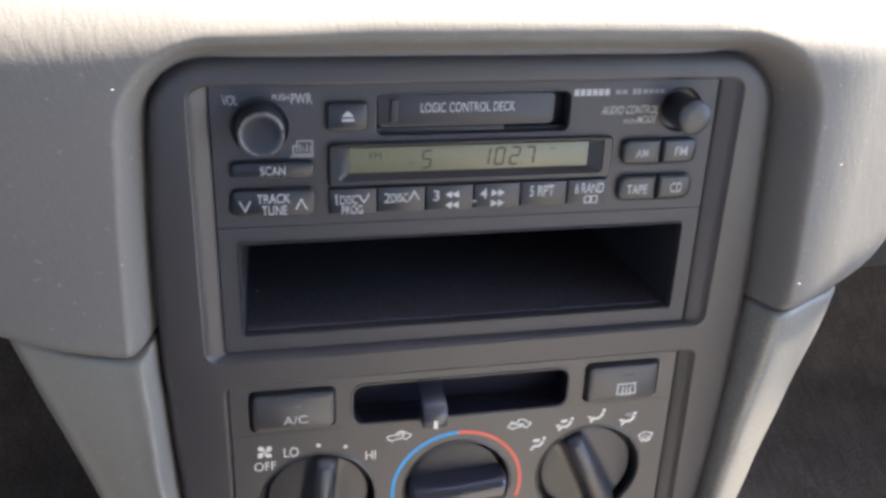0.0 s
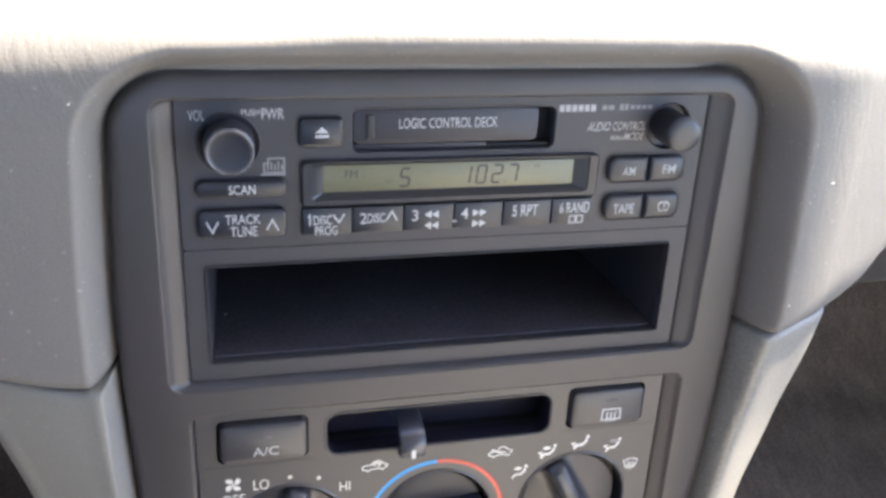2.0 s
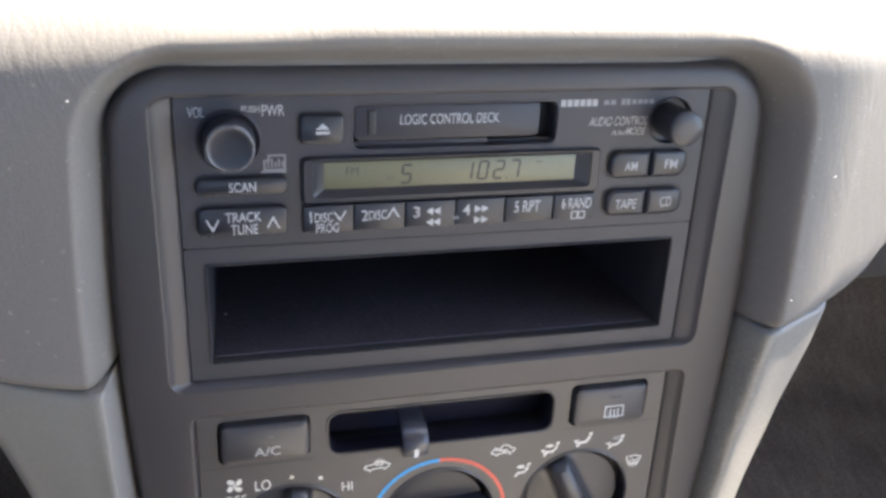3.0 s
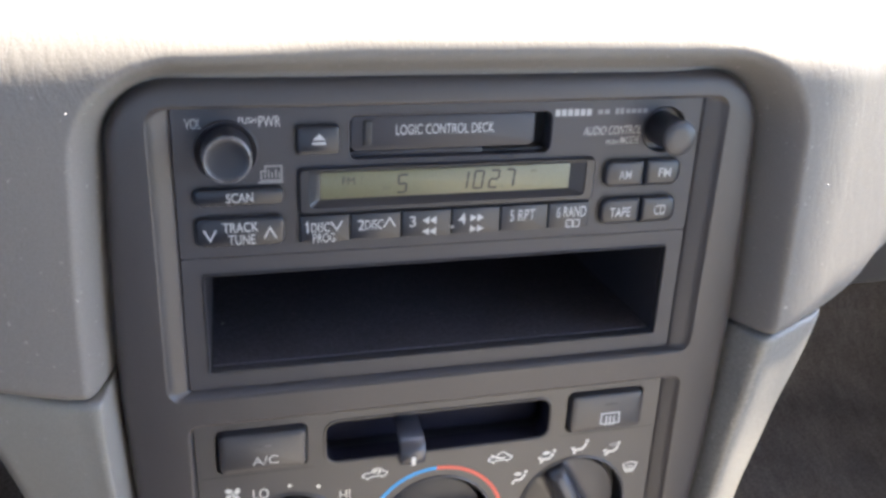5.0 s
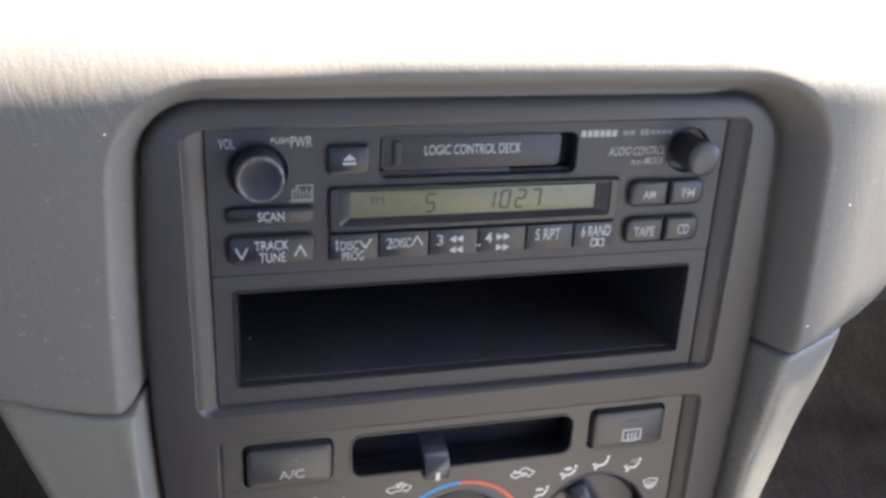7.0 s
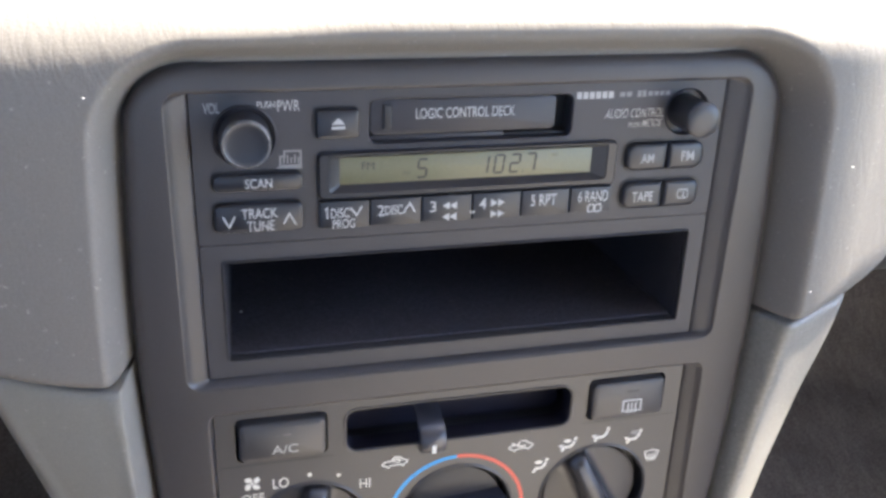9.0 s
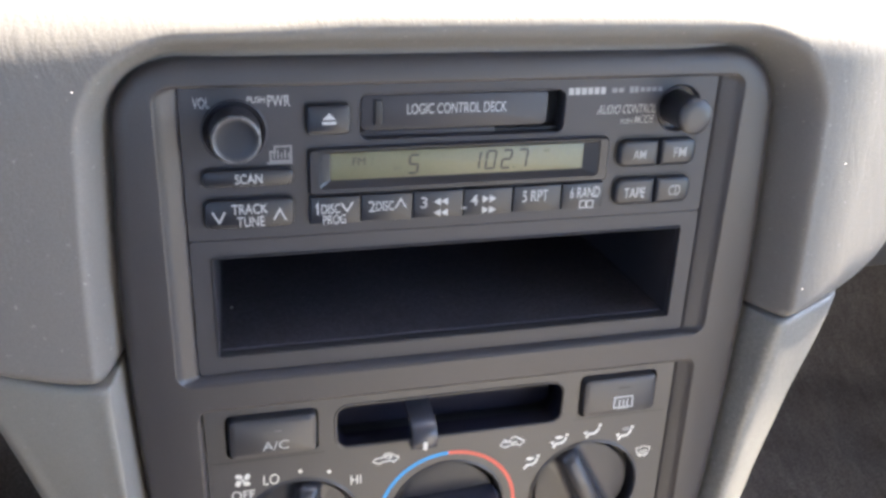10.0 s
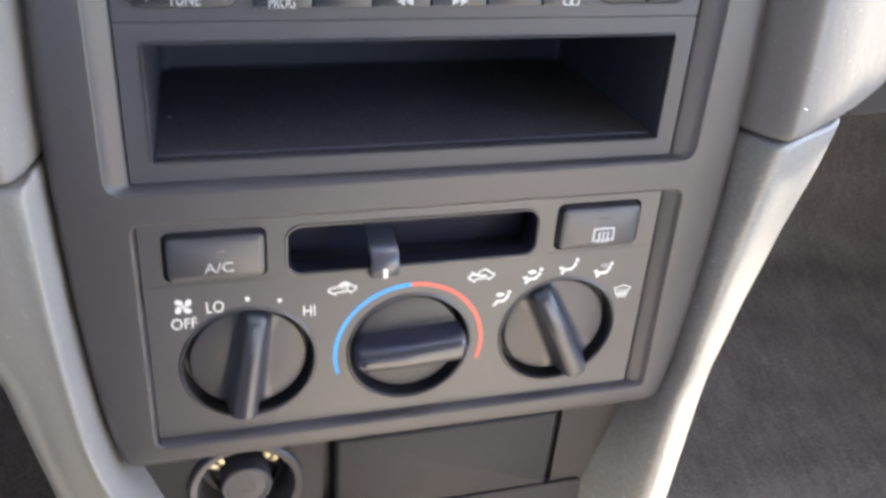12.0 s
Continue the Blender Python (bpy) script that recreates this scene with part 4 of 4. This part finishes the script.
made = dial(*DIALS[1], 92.0, 0.0058, 0.0054, 0.0236, (0.0082, 0.0094, 0.0074), M_HUB, M_KNOB, "satin black temperature knob turned sideways", False)
made = dial(*DIALS[2], 26.0, 0.0052, 0.0041, 0.0232, (0.0092, 0.0082, 0.0030), M_DIAL, M_GRIP, "dark grey air direction knob with a raised grip")
pointer(made, 0.42, 0.88, 0.0014)

# printed scales
AC = (-0.0008, -0.0795)
def arc(a0, a1, r, width, name, mat):
    pts = [(AC[0] + r * math.cos(radians(a)), AC[1] + r * math.sin(radians(a))) for a in np.linspace(a0, a1, 40)]
    part(name, stroke(pts, width, 0.0), mat, climate)
arc(197, 91, 0.0302, 0.0017, "blue_arc", M_BLUE)
arc(91, -17, 0.0302, 0.0017, "red_arc", M_RED)
lettering("LO", -0.0787, -0.0538, -0.0724, -0.0489, 0.0, M_PRINT, climate, bold=0.0)
lettering("OFF", -0.0915, -0.0597, -0.0823, -0.0551, 0.0, M_PRINT, climate, bold=0.0)
lettering("HI", -0.0432, -0.0592, -0.0387, -0.0546, 0.0, M_PRINT, climate, bold=0.0)
for u, v in ((-0.0638, -0.0491), (-0.0520, -0.0511)):
    part("dot", fill(circle(u, v, 0.0009, 16), 0.0), M_PRINT, climate)
bm = bmesh.new()
for k in range(4):
    a = radians(38 + 90 * k)
    c = (-0.0868 + 0.0023 * math.cos(a), -0.0500 + 0.0023 * math.sin(a))
    a += radians(30)
    fill([(c[0] + 0.0016 * math.cos(a) * math.cos(b) - 0.00115 * math.sin(a) * math.sin(b), c[1] + 0.0016 * math.sin(a) * math.cos(b) + 0.00115 * math.cos(a) * math.sin(b)) for b in np.linspace(0, 2 * math.pi, 14, endpoint=False)], 0.0, bm, 0.00012 + k * 0.00001)
fill(circle(-0.0868, -0.05, 0.0007, 12), 0.0, bm, 0.0002)
part("fan_mark", bm, M_PRINT, climate)


def car_mark(cu, cv, cross):
    """Outline of a car with an air arrow."""
    S = 0.0053
    body = [(-1, -0.06), (-0.82, 0.10), (-0.32, 0.12), (-0.1, 0.42), (0.15, 0.50), (0.42, 0.44), (0.7, 0.18), (1, 0.08), (0.95, -0.14), (0.76, -0.26), (0.62, -0.40), (0.46, -0.24), (-0.36, -0.28), (-0.55, -0.46), (-0.74, -0.30), (-0.96, -0.24)]
    bm = stroke([(cu + x * S, cv + y * S) for x, y in body], 0.00068, 0.0, True)
    if cross:
        stroke([(cu + x * S, cv + y * S) for x, y in [(-0.80, 0.34), (-0.35, 0.08), (0.05, -0.06), (0.42, 0.02)]], 0.0008, 0.00002, bm=bm)
        fill([(cu + x * S, cv + y * S) for x, y in [(-0.02, 0.10), (0.06, -0.16), (0.30, 0.0)]], 0.00004, bm)
    else:
        stroke([(cu + x * S, cv + y * S) for x, y in [(0.02, 0.0), (-0.08, 0.16), (0.06, 0.30), (0.34, 0.28), (0.44, 0.12), (0.28, 0.02)]], 0.0008, 0.00002, bm=bm)
        fill([(cu + x * S, cv + y * S) for x, y in [(0.30, -0.12), (0.34, 0.14), (0.10, 0.02)]], 0.00004, bm)
    part("air_mark", bm, M_PRINT, climate)


car_mark(-0.0283, -0.0483, False)
car_mark(0.0272, -0.0481, True)


def flow_mark(cu, cv, blown, foot_arrow):
    """A seated outline with a round head, an oval of air towards the chest or the pane, and an arrow at the feet."""
    S = 0.0034
    at = lambda pts: [(cu + x * S, cv + y * S) for x, y in pts]
    bm = stroke(at([(-0.95, -1.0), (-0.55, -0.42), (0.22, -0.42), (0.62, 0.0), (0.80, 0.42)]), 0.0012, 0.0)
    fill(circle(cu + 0.86 * S, cv + 0.78 * S, 0.00085, 12), 0.0, bm, 0.00016)
    if foot_arrow:
        stroke(at([(-1.22, -0.28), (-0.78, 0.0)]), 0.0008, 0.00003, bm=bm)
        fill(at([(-1.45, -0.02), (-0.95, -0.62), (-0.82, 0.02)]), 0.00005, bm)
    if blown == "chest":
        fill(circle(cu - 0.22 * S, cv + 0.52 * S, 0.0019, 16, 0.0009), 0.0, bm, 0.00018)
    made = part("flow_mark", bm, M_PRINT, climate)
    if blown == "pane":
        part("pane_mark", fill(circle(cu + 0.05 * S, cv + 0.62 * S, 0.0022, 16, 0.0011), 0.0, None, 0.0002), M_DIM, made)


flow_mark(0.0368, -0.0597, "chest", False)
flow_mark(0.0495, -0.0504, "chest", True)
flow_mark(0.0648, -0.0474, "", True)
flow_mark(0.0806, -0.0506, "pane", True)
bm = stroke([(0.0870, -0.0602), (0.0905, -0.0592), (0.0940, -0.0602), (0.0928, -0.0638), (0.0883, -0.0638)], 0.00055, 0.0, True)
for u in (0.0892, 0.0906, 0.0920):
    stroke([(u - 0.0002, -0.0652), (u + 0.0003, -0.0637), (u - 0.0002, -0.0624), (u + 0.0003, -0.0610)], 0.0005, 0.00003, bm=bm)
part("windscreen_mark", bm, M_PRINT, climate)

# ---------------- lower panel, lighter and ashtray ----------------
LP = -0.015
lower = thing("lower_console_panel", "dark grey plastic panel under the climate controls", "console panel")
part("panel", plate([(-0.118, -0.112), (-0.118, -0.12), (-0.1105, -0.136), (-0.0965, -0.182), (-0.085, -0.25), (-0.073, -0.5), (0.073, -0.5), (0.085, -0.25), (0.0965, -0.182), (0.1115, -0.136), (0.118, -0.12), (0.118, -0.112)],
                    [circle(-0.0672, -0.1555, 0.0215, 48), [(-0.0338, -0.1312), (-0.0338, -0.182), (0.0790, -0.182), (0.0802, -0.1312)]], LP, 0.02), M_LOWER, lower)
ash = thing("ashtray", "closed dark grey ashtray drawer in the lower console", "ashtray")
front = lambda k: slanted(rrect(-0.0288, -0.1798, 0.0770, -0.1340, 0.0024, 6, k), 0.035, -0.134, 0.0)
part("drawer", loft([(front(0), LP - 0.012), (front(0), LP + 0.0010), (front(0.0004), LP + 0.0022), (front(0.0012), LP + 0.0031), (front(0.0024), LP + 0.0036)]), M_LOWER, ash)
# gap's shade put into its floor: black at left, greyer and shallower at right
part("well", fill([(-0.0338, -0.1312), (0.02, -0.1312), (0.02, -0.182), (-0.0338, -0.182)], LP - 0.010), M_GAP, ash)
part("well", fill([(0.02, -0.1312), (0.0802, -0.1312), (0.0790, -0.182), (0.02, -0.182)], LP - 0.0035), M_LOWER, ash)

lighter = thing("lighter_socket", "cigarette lighter socket with a charcoal plug and brass contacts", "lighter socket")
LC = (-0.0672, -0.1555)
part("collar", loft([(circle(*LC, 0.0250, 48), LP), (circle(*LC, 0.0248, 48), LP + 0.0018), (circle(*LC, 0.0238, 48), LP + 0.0026), (circle(*LC, 0.0212, 48), LP + 0.0022), (circle(*LC, 0.0200, 48), LP), (circle(*LC, 0.0195, 48), LP - 0.015), (circle(*LC, 0.0005, 48), LP - 0.016)], False, True), M_BEZEL, lighter)
part("barrel", loft([(circle(*LC, 0.0190, 40), LP - 0.0152), (circle(*LC, 0.0150, 40), LP - 0.0150), (circle(*LC, 0.0148, 40), LP - 0.009), (circle(*LC, 0.0140, 40), LP - 0.008)], False, False), M_GAP, lighter)
plug = part("plug", turned(*LC, [(0.0108, -0.030), (0.0110, LP + 0.0002), (0.0107, LP + 0.0012), (0.0099, LP + 0.0018), (0.0089, LP + 0.0017), (0.0084, LP + 0.0012), (0.001, LP + 0.0014)], 40), M_DIAL, lighter, "charcoal plug with a worn pictogram")
part("mark", stroke([(LC[0] - 0.003, LC[1] - 0.002), (LC[0] + 0.003, LC[1] - 0.002), (LC[0] + 0.003, LC[1] + 0.002), (LC[0] + 0.001, LC[1] + 0.002)], 0.0006, LP + 0.0016), M_GAP, plug)
for outer, tip in (((-0.0158, 0.0146), (-0.0106, 0.0094)), ((-0.0114, 0.0180), (-0.0100, 0.0108)), ((0.0132, 0.0163), (0.0092, 0.0102)), ((0.0086, 0.0188), (0.0085, 0.0112))):
    bm = bmesh.new()
    rows = []
    o, e = Vector(outer), Vector(tip)
    across = Vector((o.y - e.y, e.x - o.x)).normalized()
    for i in range(11):
        t = i / 10
        c = o.lerp(e, t) + across * 0.0008 * math.sin(t * math.pi)
        half, w = 0.0017 * (1 - 0.75 * t * t), LP + 0.0008 + 0.0014 * math.sin(t * math.pi * 0.8) - 0.005 * t * t
        rows.append([bm.verts.new((LC[0] + c.x + across.x * half * k, LC[1] + c.y + across.y * half * k, w + z - 0.0008 * k * k)) for k, z in ((-1, 0), (-0.5, 0), (0, 0), (0.5, 0), (1, 0))])
    for p, q in zip(rows, rows[1:]):
        for j in range(4):
            bm.faces.new((p[j], p[j + 1], q[j + 1], q[j]))
    part("contact", bm, M_BRASS, lighter, "bent brass contact spring", 60)
